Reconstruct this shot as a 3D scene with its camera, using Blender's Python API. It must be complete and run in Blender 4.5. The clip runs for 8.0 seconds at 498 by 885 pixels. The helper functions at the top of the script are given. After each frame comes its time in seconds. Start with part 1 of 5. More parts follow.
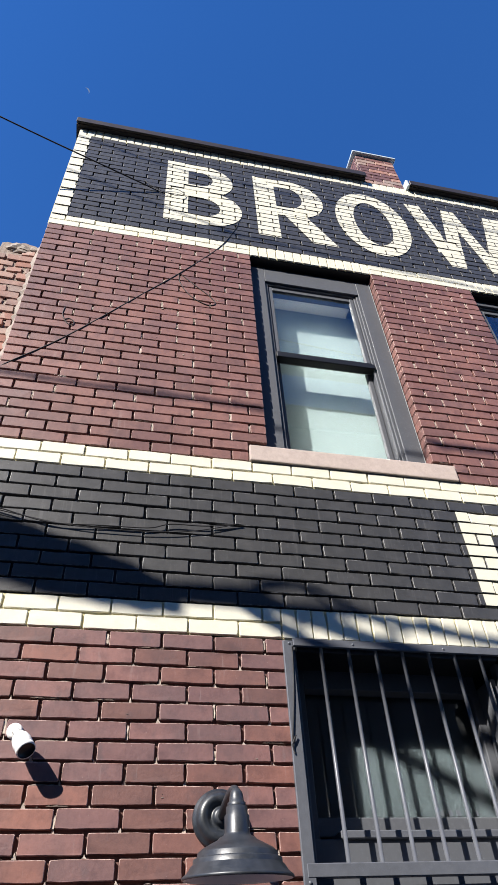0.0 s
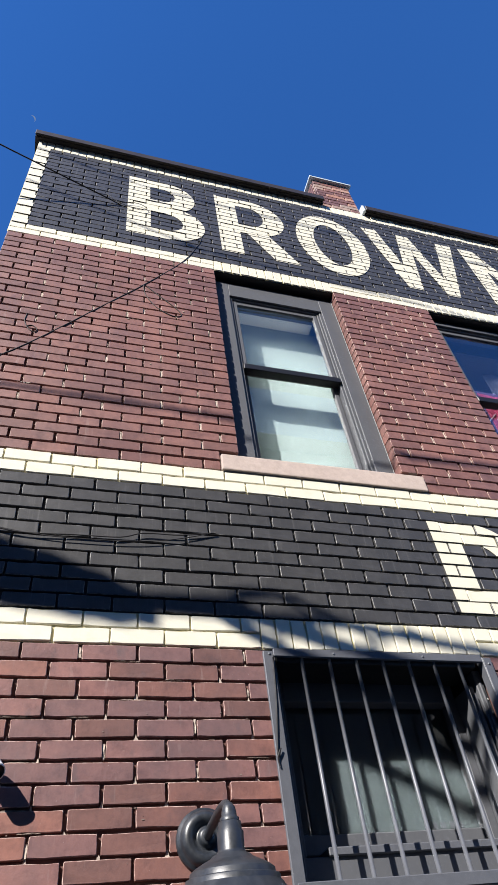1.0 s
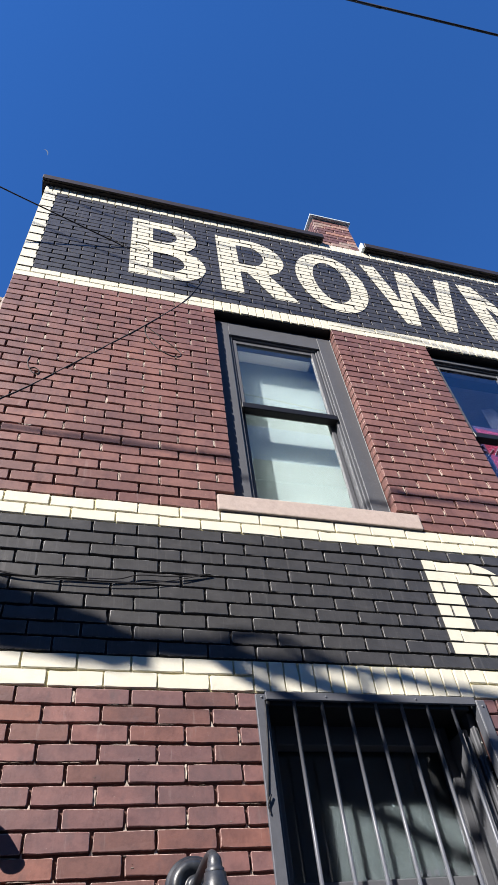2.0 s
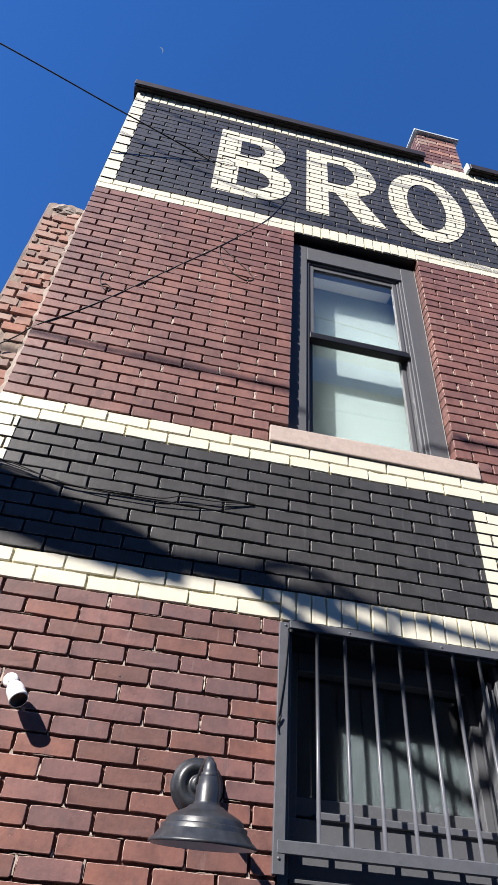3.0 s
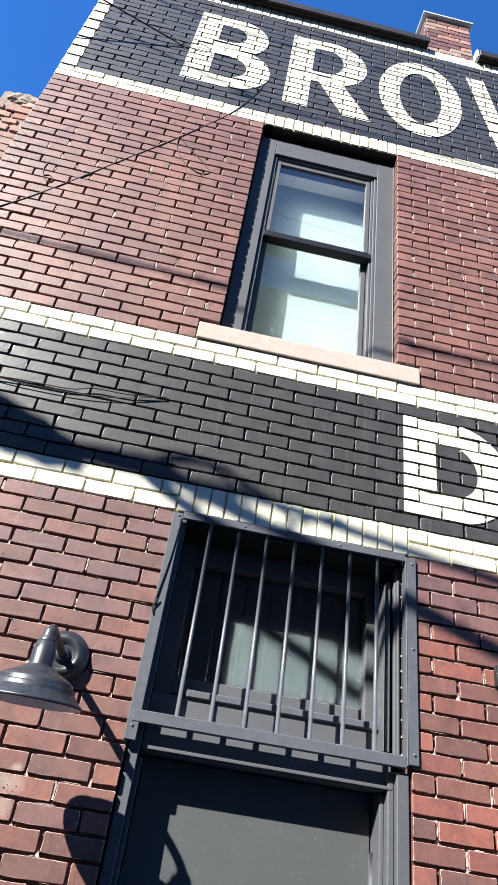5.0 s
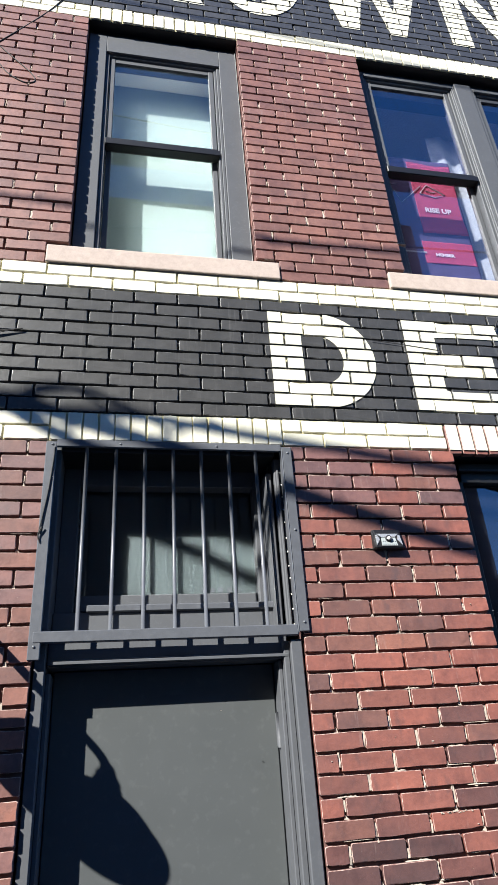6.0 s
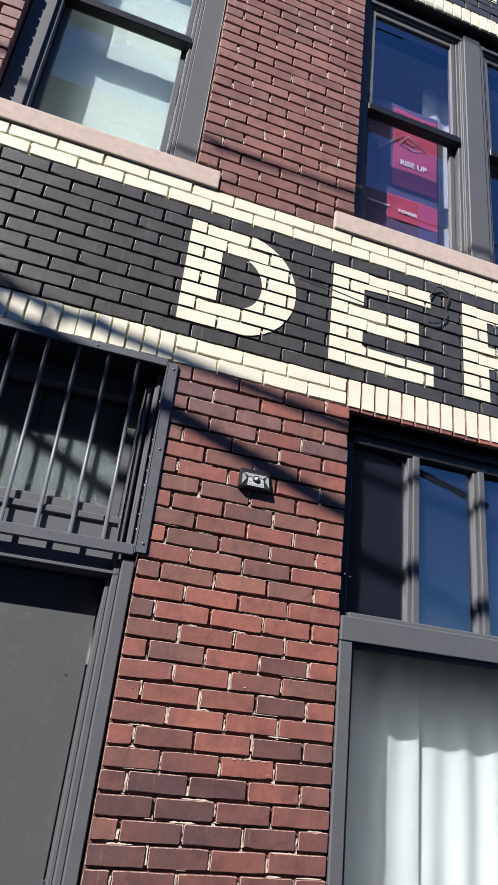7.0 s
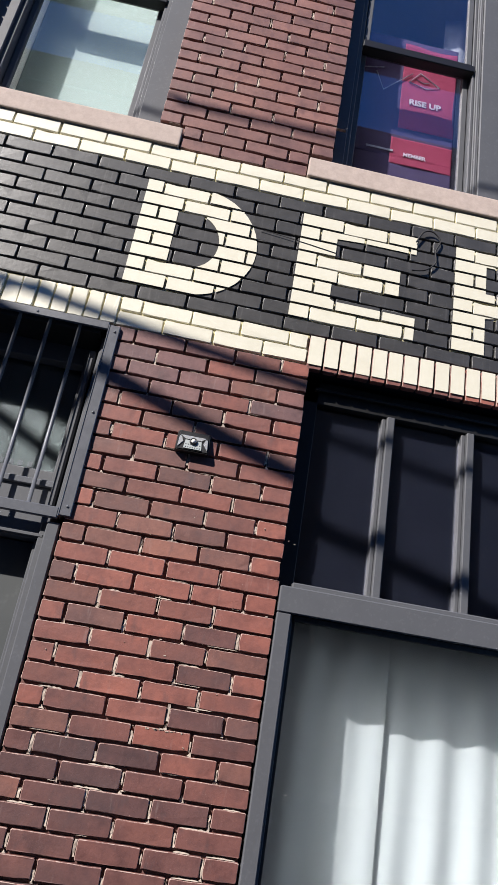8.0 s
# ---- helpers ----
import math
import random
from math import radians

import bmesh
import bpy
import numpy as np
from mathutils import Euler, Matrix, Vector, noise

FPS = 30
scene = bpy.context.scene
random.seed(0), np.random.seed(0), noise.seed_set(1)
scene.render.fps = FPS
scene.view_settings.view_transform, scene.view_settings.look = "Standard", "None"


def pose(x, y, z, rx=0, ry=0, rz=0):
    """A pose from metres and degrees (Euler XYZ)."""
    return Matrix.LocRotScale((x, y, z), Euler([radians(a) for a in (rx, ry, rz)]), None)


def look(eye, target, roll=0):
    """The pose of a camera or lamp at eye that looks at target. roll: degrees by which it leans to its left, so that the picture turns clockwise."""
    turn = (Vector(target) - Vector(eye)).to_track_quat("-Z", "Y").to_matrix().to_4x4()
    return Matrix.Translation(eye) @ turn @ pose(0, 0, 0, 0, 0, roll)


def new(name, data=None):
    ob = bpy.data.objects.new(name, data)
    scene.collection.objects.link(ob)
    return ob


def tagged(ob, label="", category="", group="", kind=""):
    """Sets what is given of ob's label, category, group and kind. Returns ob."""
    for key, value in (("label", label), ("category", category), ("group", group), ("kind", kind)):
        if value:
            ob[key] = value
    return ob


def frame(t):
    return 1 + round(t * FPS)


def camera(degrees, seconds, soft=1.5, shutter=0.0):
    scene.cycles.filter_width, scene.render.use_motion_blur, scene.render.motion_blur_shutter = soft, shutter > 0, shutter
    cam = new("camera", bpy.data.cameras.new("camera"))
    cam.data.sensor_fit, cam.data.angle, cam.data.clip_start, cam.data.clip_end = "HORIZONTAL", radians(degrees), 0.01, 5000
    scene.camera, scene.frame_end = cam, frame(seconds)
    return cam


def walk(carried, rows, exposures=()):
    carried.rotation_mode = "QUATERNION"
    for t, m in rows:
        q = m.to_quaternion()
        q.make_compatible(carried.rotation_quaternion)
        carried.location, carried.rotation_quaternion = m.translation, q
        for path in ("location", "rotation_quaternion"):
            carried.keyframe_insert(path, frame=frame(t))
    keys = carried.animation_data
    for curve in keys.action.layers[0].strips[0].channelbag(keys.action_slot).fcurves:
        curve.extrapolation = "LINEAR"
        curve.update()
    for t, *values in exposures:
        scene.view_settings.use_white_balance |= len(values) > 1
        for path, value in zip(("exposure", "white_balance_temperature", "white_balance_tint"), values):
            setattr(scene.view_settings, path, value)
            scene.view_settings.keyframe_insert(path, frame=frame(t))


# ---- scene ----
cam = camera(43.1, 8.0, soft=1.2)
PATH = [
    (0, (0.137, -2.305, 1.676), (0.496, -0.894, 3.048), -3.8),
    (0.5, (0.068, -2.209, 1.669), (0.528, -0.883, 3.093), -7.7),
    (1, (0.031, -2.166, 1.656), (0.547, -0.858, 3.079), -8.8),
    (2.5, (0.144, -2.329, 1.668), (0.554, -1.08, 3.175), -5.9),
    (3, (0.245, -2.345, 1.692), (0.484, -0.853, 3.003), 4.7),
    (3.5, (0.325, -2.372, 1.714), (0.549, -0.724, 2.825), 9.5),
    (4, (0.495, -2.329, 1.677), (0.749, -0.727, 2.847), 11.2),
    (4.2, (0.551, -2.242, 1.705), (0.759, -0.627, 2.867), 12.2),
    (5.3, (0.987, -2.35, 1.649), (1.091, -0.666, 2.723), 7.6),
    (5.5, (1.039, -2.353, 1.646), (1.183, -0.629, 2.649), 4.9),
    (6, (1.128, -2.384, 1.606), (1.506, -0.643, 2.516), -4.1),
    (6.5, (1.199, -2.371, 1.59), (1.679, -0.665, 2.517), -0.6),
    (7, (1.529, -2.269, 1.574), (2.025, -0.494, 2.349), 6.7),
    (7.5, (1.888, -2.245, 1.555), (2.157, -0.379, 2.223), 9.1),
    (8, (2.25, -2.268, 1.611), (2.382, -0.397, 2.308), 9.75),
]
# the exposure follows the camera's own as it lowers its view
walk(cam, [(t, look(eye, target, roll)) for t, eye, target, roll in PATH], exposures=[(0.0, 1.05, 6550, 10), (2.5, 1.01, 6600, 12), (3.0, 1.02, 6600, 12), (3.5, 1.1, 6600, 11), (5.5, 1.57, 6450, 6), (6.0, 1.38, 6450, 6), (6.5, 1.1, 6500, 9), (8.0, 0.81, 6550, 12)])

# ---- world and sun ----
SLOPE = 1.146                       # how far sunlight moves right and down per metre into the wall
SUN = Vector((SLOPE, 1.0, -SLOPE)).normalized()
world = bpy.data.worlds.new("sky")
scene.world = world
world.use_nodes = True
wn = world.node_tree
sky = wn.nodes.new("ShaderNodeTexSky")
sky.sky_type = 'NISHITA'
sky.sun_disc = False
sky.sun_elevation = math.asin(-SUN.z)
sky.sun_rotation = math.atan2(-SUN.x, -SUN.y)
sky.altitude = 600
sky.air_density, sky.dust_density, sky.ozone_density = 1.0, 0.0, 6.0
tint = wn.nodes.new("ShaderNodeHueSaturation")
tint.inputs["Saturation"].default_value = 1.2
tint.inputs["Hue"].default_value = 0.509
wn.links.new(sky.outputs[0], tint.inputs["Color"])
wn.links.new(tint.outputs[0], wn.nodes["Background"].inputs[0])
wn.nodes["Background"].inputs[1].default_value = 0.113
sun = new("sun", bpy.data.lights.new("sun", 'SUN'))
sun.data.energy, sun.data.angle, sun.data.color = 5.0, radians(0.53), (1.0, 0.955, 0.895)
sun.matrix_world = look((0, 0, 12), Vector((0, 0, 12)) + SUN)


# ---- materials ----
def mat(name, rough=0.6, metal=0.0):
    m = bpy.data.materials.new(name)
    m.use_nodes = True
    b = m.node_tree.nodes["Principled BSDF"]
    b.inputs["Roughness"].default_value, b.inputs["Metallic"].default_value = rough, metal
    return m, m.node_tree, b


def node(nt, kind, **sets):
    n = nt.nodes.new(kind)
    for k, v in sets.items():
        n.inputs[k.replace("_", " ")].default_value = v
    return n


def noise_tex(nt, scale, detail=4.0, rough=0.6, stretch=None):
    """Noise in world metres, so that neighbouring pieces share their stains."""
    geo = nt.nodes.new("ShaderNodeNewGeometry")
    n = node(nt, "ShaderNodeTexNoise", Scale=scale, Detail=detail, Roughness=rough)
    if stretch:
        mp = nt.nodes.new("ShaderNodeVectorMath")
        mp.operation = 'MULTIPLY'
        mp.inputs[1].default_value = stretch
        nt.links.new(geo.outputs["Position"], mp.inputs[0])
        nt.links.new(mp.outputs[0], n.inputs["Vector"])
    else:
        nt.links.new(geo.outputs["Position"], n.inputs["Vector"])
    return n.outputs["Fac"]


def ramp(nt, fac, stops):
    r = nt.nodes.new("ShaderNodeValToRGB")
    e = r.color_ramp.elements
    while len(e) < len(stops):
        e.new(0.5)
    for el, (p, c) in zip(e, stops):
        el.position, el.color = p, (*c, 1) if len(c) == 3 else c
    nt.links.new(fac, r.inputs[0])
    return r.outputs["Color"]


def mix(nt, a, b, fac, blend='MIX'):
    m = nt.nodes.new("ShaderNodeMix")
    m.data_type, m.blend_type = 'RGBA', blend
    for sock, v in ((m.inputs[0], fac), (m.inputs[6], a), (m.inputs[7], b)):
        if hasattr(v, "is_linked"):
            nt.links.new(v, sock)
        else:
            sock.default_value = (*v, 1) if isinstance(v, tuple) else v
    return m.outputs[2]


def bump(nt, bsdf, fac, strength=0.3, dist=0.002):
    b = node(nt, "ShaderNodeBump", Strength=strength, Distance=dist)
    nt.links.new(fac, b.inputs["Height"])
    nt.links.new(b.outputs[0], bsdf.inputs["Normal"])


def per_piece(nt, island=False):
    if island:
        return nt.nodes.new("ShaderNodeNewGeometry").outputs["Random Per Island"]
    return nt.nodes.new("ShaderNodeObjectInfo").outputs["Random"]


def brick_material(name, tones, island, rough=0.62, soot=None, grain=0.35):
    """Fired brick: a tone a piece, clouded and burnt patches, faint lime streaks and a slight fire skin."""
    m, nt, b = mat(name, rough)
    b.inputs["Specular IOR Level"].default_value = 0.5
    c = ramp(nt, per_piece(nt, island), tones)
    blotch = ramp(nt, noise_tex(nt, 11, 5, 0.6), [(0.3, (0.58, 0.56, 0.6)), (0.48, (0.95, 0.94, 0.94)), (0.7, (1.14, 1.1, 1.06))])
    c = mix(nt, c, blotch, 0.85, 'MULTIPLY')
    cloud = ramp(nt, noise_tex(nt, 46, 5, 0.7), [(0.32, (0.74, 0.72, 0.74)), (0.5, (0.98, 0.97, 0.97)), (0.68, (1.14, 1.12, 1.1))])
    c = mix(nt, c, cloud, 0.6, 'MULTIPLY')
    wide = ramp(nt, noise_tex(nt, 1.7, 3, 0.55), [(0.3, (0.76, 0.77, 0.82)), (0.65, (1.1, 1.05, 1.0))])
    c = mix(nt, c, wide, 0.8, 'MULTIPLY')
    if soot:
        c = mix(nt, c, soot, ramp(nt, noise_tex(nt, 2.3, 4, 0.7), [(0.48, (0, 0, 0)), (0.72, (0.62, 0.62, 0.62))]))
        burn = ramp(nt, noise_tex(nt, 1, 3, 0.5, (17, 17, 9)), [(0.6, (0, 0, 0)), (0.76, (0.7, 0.7, 0.7))])
        c = mix(nt, c, soot, burn)
    speck = ramp(nt, noise_tex(nt, 420, 2, 0.8), [(0.3, (0.8, 0.78, 0.78)), (0.7, (1.1, 1.09, 1.08))])
    c = mix(nt, c, speck, grain, 'MULTIPLY')
    streak = ramp(nt, noise_tex(nt, 1, 5, 0.7, (26, 26, 3.2)), [(0.6, (0, 0, 0)), (0.8, (0.2, 0.2, 0.2))])
    c = mix(nt, c, (0.55, 0.48, 0.45), streak)
    fleck = ramp(nt, noise_tex(nt, 120, 2, 0.5), [(0.74, (0, 0, 0)), (0.79, (0.4, 0.4, 0.4))])
    c = mix(nt, c, (0.5, 0.42, 0.38), fleck)
    nt.links.new(c, b.inputs["Base Color"])
    bump(nt, b, noise_tex(nt, 70, 6, 0.65), 0.3, 0.003)
    return m


def paint_material(name, base, dirty, rough=0.5, chips=None):
    m, nt, b = mat(name, rough)
    b.inputs["Specular IOR Level"].default_value = 0.62
    c = mix(nt, base, dirty, ramp(nt, noise_tex(nt, 9, 6, 0.7), [(0.42, (0, 0, 0)), (0.75, (0.8, 0.8, 0.8))]))
    streak = ramp(nt, noise_tex(nt, 1, 5, 0.75, (48, 48, 2.2)), [(0.56, (0, 0, 0)), (0.76, (0.36, 0.36, 0.36))])
    c = mix(nt, c, chips or dirty, streak)
    spot = ramp(nt, noise_tex(nt, 170, 2, 0.5), [(0.7, (0, 0, 0)), (0.76, (0.5, 0.5, 0.5))])
    c = mix(nt, c, chips or dirty, spot)
    nt.links.new(c, b.inputs["Base Color"])
    bump(nt, b, noise_tex(nt, 60, 6, 0.65), 0.25, 0.003)
    return m


def plain_material(name, base, rough=0.5, metal=0.0, var=0.25, scale=12.0, relief=0.15):
    m, nt, b = mat(name, rough, metal)
    b.inputs["Specular IOR Level"].default_value = 0.4
    dark = tuple(v * (1 - var) for v in base)
    light = tuple(min(1.0, v * (1 + var * 0.6)) for v in base)
    c = mix(nt, dark, light, noise_tex(nt, scale, 6, 0.7))
    dust = ramp(nt, noise_tex(nt, scale * 9, 3, 0.6), [(0.55, (0, 0, 0)), (0.8, (0.22, 0.22, 0.22))])
    c = mix(nt, c, tuple(min(1.0, v * 1.7 + 0.03) for v in base), dust)
    nt.links.new(c, b.inputs["Base Color"])
    r = node(nt, "ShaderNodeMapRange", To_Min=rough - 0.08, To_Max=min(1.0, rough + 0.14))
    nt.links.new(noise_tex(nt, scale * 2, 4, 0.6), r.inputs[0])
    nt.links.new(r.outputs[0], b.inputs["Roughness"])
    bump(nt, b, noise_tex(nt, scale * 14, 4, 0.6), relief, 0.001)
    return m


RED_LOW = [(0.0, (0.135, 0.07, 0.063)), (0.25, (0.18, 0.084, 0.07)), (0.55, (0.21, 0.095, 0.076)), (0.8, (0.25, 0.11, 0.084)), (0.9, (0.21, 0.097, 0.079)), (1.0, (0.145, 0.077, 0.07))]
RED_UP = [(0.0, (0.18, 0.095, 0.083)), (0.4, (0.22, 0.111, 0.095)), (0.75, (0.25, 0.129, 0.11)), (1.0, (0.195, 0.108, 0.098))]
MAUVE = [(0.0, (0.15, 0.083, 0.083)), (0.5, (0.19, 0.098, 0.094)), (1.0, (0.23, 0.112, 0.1))]
PIER = [(0.0, (0.175, 0.075, 0.063)), (0.4, (0.25, 0.093, 0.073)), (0.8, (0.295, 0.11, 0.084)), (1.0, (0.2, 0.083, 0.071))]
M_MAUVE = brick_material("mauve_brick", MAUVE, False, 0.6, (0.09, 0.062, 0.066))
M_PIER = brick_material("bright_red_brick", PIER, False, 0.6, (0.1, 0.055, 0.055))
M_RED = brick_material("red_brick", RED_LOW, False, 0.6, (0.075, 0.05, 0.055))
M_RED_J = brick_material("red_brick_joined", RED_LOW, True, 0.6, (0.075, 0.05, 0.055))
BURNT = [(0.0, (0.09, 0.05, 0.05)), (0.35, (0.125, 0.06, 0.057)), (0.7, (0.15, 0.067, 0.06)), (1.0, (0.175, 0.074, 0.064))]
M_BURNT = brick_material("burnt_red_brick", BURNT, False, 0.6, (0.05, 0.04, 0.045))
M_REDU = brick_material("glazed_red_brick", RED_UP, False, 0.5, (0.11, 0.05, 0.05))
M_REDU_J = brick_material("glazed_red_brick_joined", RED_UP, True, 0.5, (0.11, 0.05, 0.05))
M_DARK = paint_material("charcoal_paint", (0.041, 0.0405, 0.041), (0.072, 0.07, 0.07), 0.41, (0.2, 0.195, 0.19))
M_CREAM = paint_material("cream_paint", (0.65, 0.625, 0.515), (0.58, 0.55, 0.435), 0.55, (0.6, 0.54, 0.4))
M_OLD = brick_material("common_brick", [(0.0, (0.3, 0.15, 0.115)), (0.3, (0.37, 0.19, 0.145)), (0.6, (0.38, 0.27, 0.225)), (0.8, (0.24, 0.18, 0.16)), (1.0, (0.4, 0.215, 0.165))], False, 0.85, (0.47, 0.38, 0.33), 0.7)


def smear_material(spots):
    """Red brick with greyish wiped lime patches round the given places (x, z, radius)."""
    m = brick_material("smeared_brick", RED_LOW, False, 0.65)
    nt, b = m.node_tree, m.node_tree.nodes["Principled BSDF"]
    c = b.inputs["Base Color"].links[0].from_socket
    pos = nt.nodes.new("ShaderNodeNewGeometry").outputs["Position"]
    for x, z, r, tone in spots:
        d = nt.nodes.new("ShaderNodeVectorMath")
        d.operation = 'DISTANCE'
        nt.links.new(pos, d.inputs[0])
        d.inputs[1].default_value = (x, 0.0, z)
        near = node(nt, "ShaderNodeMapRange", From_Min=0.25 * r, From_Max=r, To_Min=0.36, To_Max=-0.3)
        nt.links.new(d.outputs["Value"], near.inputs[0])
        total = nt.nodes.new("ShaderNodeMath")
        nt.links.new(near.outputs[0], total.inputs[0])
        nt.links.new(noise_tex(nt, 85, 6, 0.8), total.inputs[1])
        c = mix(nt, c, tone, ramp(nt, total.outputs[0], [(0.52, (0, 0, 0)), (0.88, (0.52, 0.52, 0.52))]))
    nt.links.new(c, b.inputs["Base Color"])
    return m


def edge_material(name, base, pale):
    """Worn arrises: the brick's own colour with pale rubbed and mortared stretches."""
    m, nt, b = mat(name, 0.7)
    c = mix(nt, base, pale, ramp(nt, noise_tex(nt, 46, 4, 0.7), [(0.42, (0, 0, 0)), (0.62, (0.85, 0.85, 0.85))]))
    nt.links.new(c, b.inputs["Base Color"])
    return m


M_RED_EDGE = edge_material("worn_red_edge", (0.2, 0.1, 0.085), (0.5, 0.38, 0.33))
M_DARK_EDGE = edge_material("worn_charcoal_edge", (0.055, 0.055, 0.055), (0.34, 0.335, 0.33))
EDGES = {"charcoal_paint": M_DARK_EDGE, "cream_paint": M_CREAM}
M_SMEARED = smear_material(((0.47, 1.8, 0.055, (0.25, 0.26, 0.22)), (0.505, 1.8, 0.06, (0.34, 0.27, 0.23)), (0.48, 1.735, 0.075, (0.36, 0.28, 0.24)), (0.42, 1.735, 0.07, (0.34, 0.26, 0.22)), (0.5, 1.84, 0.035, (0.38, 0.32, 0.27))))
M_MORTAR = plain_material("lime_mortar", (0.46, 0.39, 0.33), 0.9, 0, 0.3, 30, 0.6)
M_MORTAR_R = plain_material("red_stained_mortar", (0.14, 0.075, 0.065), 0.9, 0, 0.3, 30, 0.5)
M_MORTAR_D = plain_material("painted_joint", (0.028, 0.028, 0.032), 0.7, 0, 0.2, 30, 0.4)
M_MORTAR_C = plain_material("painted_cream_joint", (0.55, 0.5, 0.3), 0.7, 0, 0.2, 30, 0.4)
M_STUBM = plain_material("weathered_stub_mortar", (0.3, 0.235, 0.195), 0.95, 0, 0.55, 26, 1.0)
M_SEAM = plain_material("dirty_lime_mortar", (0.34, 0.29, 0.25), 0.95, 0, 0.5, 40, 1.0)
M_SILL = plain_material("sandstone", (0.46, 0.375, 0.33), 0.8, 0, 0.36, 34, 0.7)
M_FRAME = plain_material("grey_frame_paint", (0.083, 0.087, 0.097), 0.58, 0, 0.18, 8, 0.12)
M_DOOR = plain_material("grey_door_paint", (0.074, 0.08, 0.083), 0.42, 0, 0.1, 3.0, 0.06)
M_GRILLE = plain_material("grille_paint", (0.112, 0.118, 0.134), 0.36, 0.15, 0.3, 26, 0.3)
# also stands in for shade in the lintels, transom soffit and gap strip
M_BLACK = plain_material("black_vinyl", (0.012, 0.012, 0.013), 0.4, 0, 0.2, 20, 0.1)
M_LAMP, lamp_nodes, lamp_shader = mat("lamp_enamel", 0.3)
lamp_shader.inputs["Specular IOR Level"].default_value = 0.6
dusty = ramp(lamp_nodes, noise_tex(lamp_nodes, 24, 6, 0.7), [(0.4, (0, 0, 0)), (0.8, (0.5, 0.5, 0.5))])
lamp_tone = mix(lamp_nodes, (0.014, 0.017, 0.022), (0.06, 0.067, 0.08), dusty)
scratch = ramp(lamp_nodes, noise_tex(lamp_nodes, 1, 4, 0.7, (30, 30, 190)), [(0.66, (0, 0, 0)), (0.78, (0.4, 0.4, 0.4))])
lamp_nodes.links.new(mix(lamp_nodes, lamp_tone, (0.2, 0.21, 0.23), scratch), lamp_shader.inputs["Base Color"])
lamp_gloss = node(lamp_nodes, "ShaderNodeMapRange", To_Min=0.36, To_Max=0.62)
lamp_nodes.links.new(dusty, lamp_gloss.inputs[0])
lamp_nodes.links.new(lamp_gloss.outputs[0], lamp_shader.inputs["Roughness"])
bump(lamp_nodes, lamp_shader, noise_tex(lamp_nodes, 60, 5, 0.7), 0.2, 0.0015)
M_LAMPIN = plain_material("lamp_white_enamel", (0.72, 0.74, 0.7), 0.35, 0, 0.1, 30, 0.1)
M_CABLE = plain_material("cable_rubber", (0.014, 0.013, 0.014), 0.6, 0, 0.2, 60, 0.2)
M_COPING = plain_material("bronze_coping", (0.045, 0.036, 0.032), 0.45, 0.3, 0.3, 6, 0.1)
M_FLASH = plain_material("pale_flashing", (0.55, 0.62, 0.64), 0.45, 0.1, 0.2, 10, 0.1)
M_WHITE = plain_material("white_plastic", (0.78, 0.77, 0.74), 0.35, 0, 0.1, 30, 0.05)
M_SILVER = plain_material("chromed_plastic", (0.75, 0.76, 0.76), 0.22, 0.7, 0.15, 60, 0.05)
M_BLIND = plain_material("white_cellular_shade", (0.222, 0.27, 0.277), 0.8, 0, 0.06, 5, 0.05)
M_ROOM = plain_material("interior_paint", (0.45, 0.46, 0.46), 0.8, 0, 0.1, 3, 0.05)
# darker copy of the room paint, puts the unlit rooms' shade into colour
M_ROOMD = plain_material("dark_interior", (0.05, 0.055, 0.07), 0.8, 0, 0.2, 3, 0.05)
M_CURTAIN = plain_material("white_curtain", (0.345, 0.37, 0.38), 0.85, 0, 0.05, 40, 0.2)
M_FLAG = plain_material("red_flag", (0.27, 0.03, 0.065), 0.75, 0, 0.12, 18, 0.2)
M_FLAGN = plain_material("navy_flag", (0.05, 0.036, 0.085), 0.75, 0, 0.12, 18, 0.2)
M_INK = plain_material("white_ink", (0.55, 0.5, 0.52), 0.7, 0, 0.05, 40, 0.05)
M_INKG = plain_material("grey_ink", (0.3, 0.33, 0.33), 0.7, 0, 0.05, 40, 0.05)
M_ASPHALT = plain_material("asphalt", (0.05, 0.05, 0.052), 0.9, 0, 0.3, 4, 0.5)
M_PAVING = plain_material("worn_paving", (0.27, 0.24, 0.2), 0.9, 0, 0.25, 3, 0.4)
M_FAR = plain_material("far_brick", (0.12, 0.075, 0.06), 0.9, 0, 0.25, 1.5, 0.2)
M_SMEAR = plain_material("grey_smear", (0.22, 0.17, 0.145), 0.85, 0, 0.5, 90, 0.5)
M_FILM, film_nodes, film_shader = mat("dark_window_film", 0.35)
film_shader.inputs["Specular IOR Level"].default_value = 0.2
film_nodes.links.new(mix(film_nodes, (0.006, 0.008, 0.012), (0.012, 0.014, 0.019), noise_tex(film_nodes, 9, 4, 0.6)), film_shader.inputs["Base Color"])
M_MOON = bpy.data.materials.new("moonlight")
M_MOON.use_nodes = True
mb = M_MOON.node_tree.nodes["Principled BSDF"]
mb.inputs["Base Color"].default_value = (0.3, 0.33, 0.4, 1)
mb.inputs["Emission Color"].default_value = (0.42, 0.55, 0.8, 1)
mb.inputs["Emission Strength"].default_value = 0.2
M_BOARD = plain_material("grey_board", (0.06, 0.074, 0.076), 0.6, 0, 0.12, 4, 0.1)


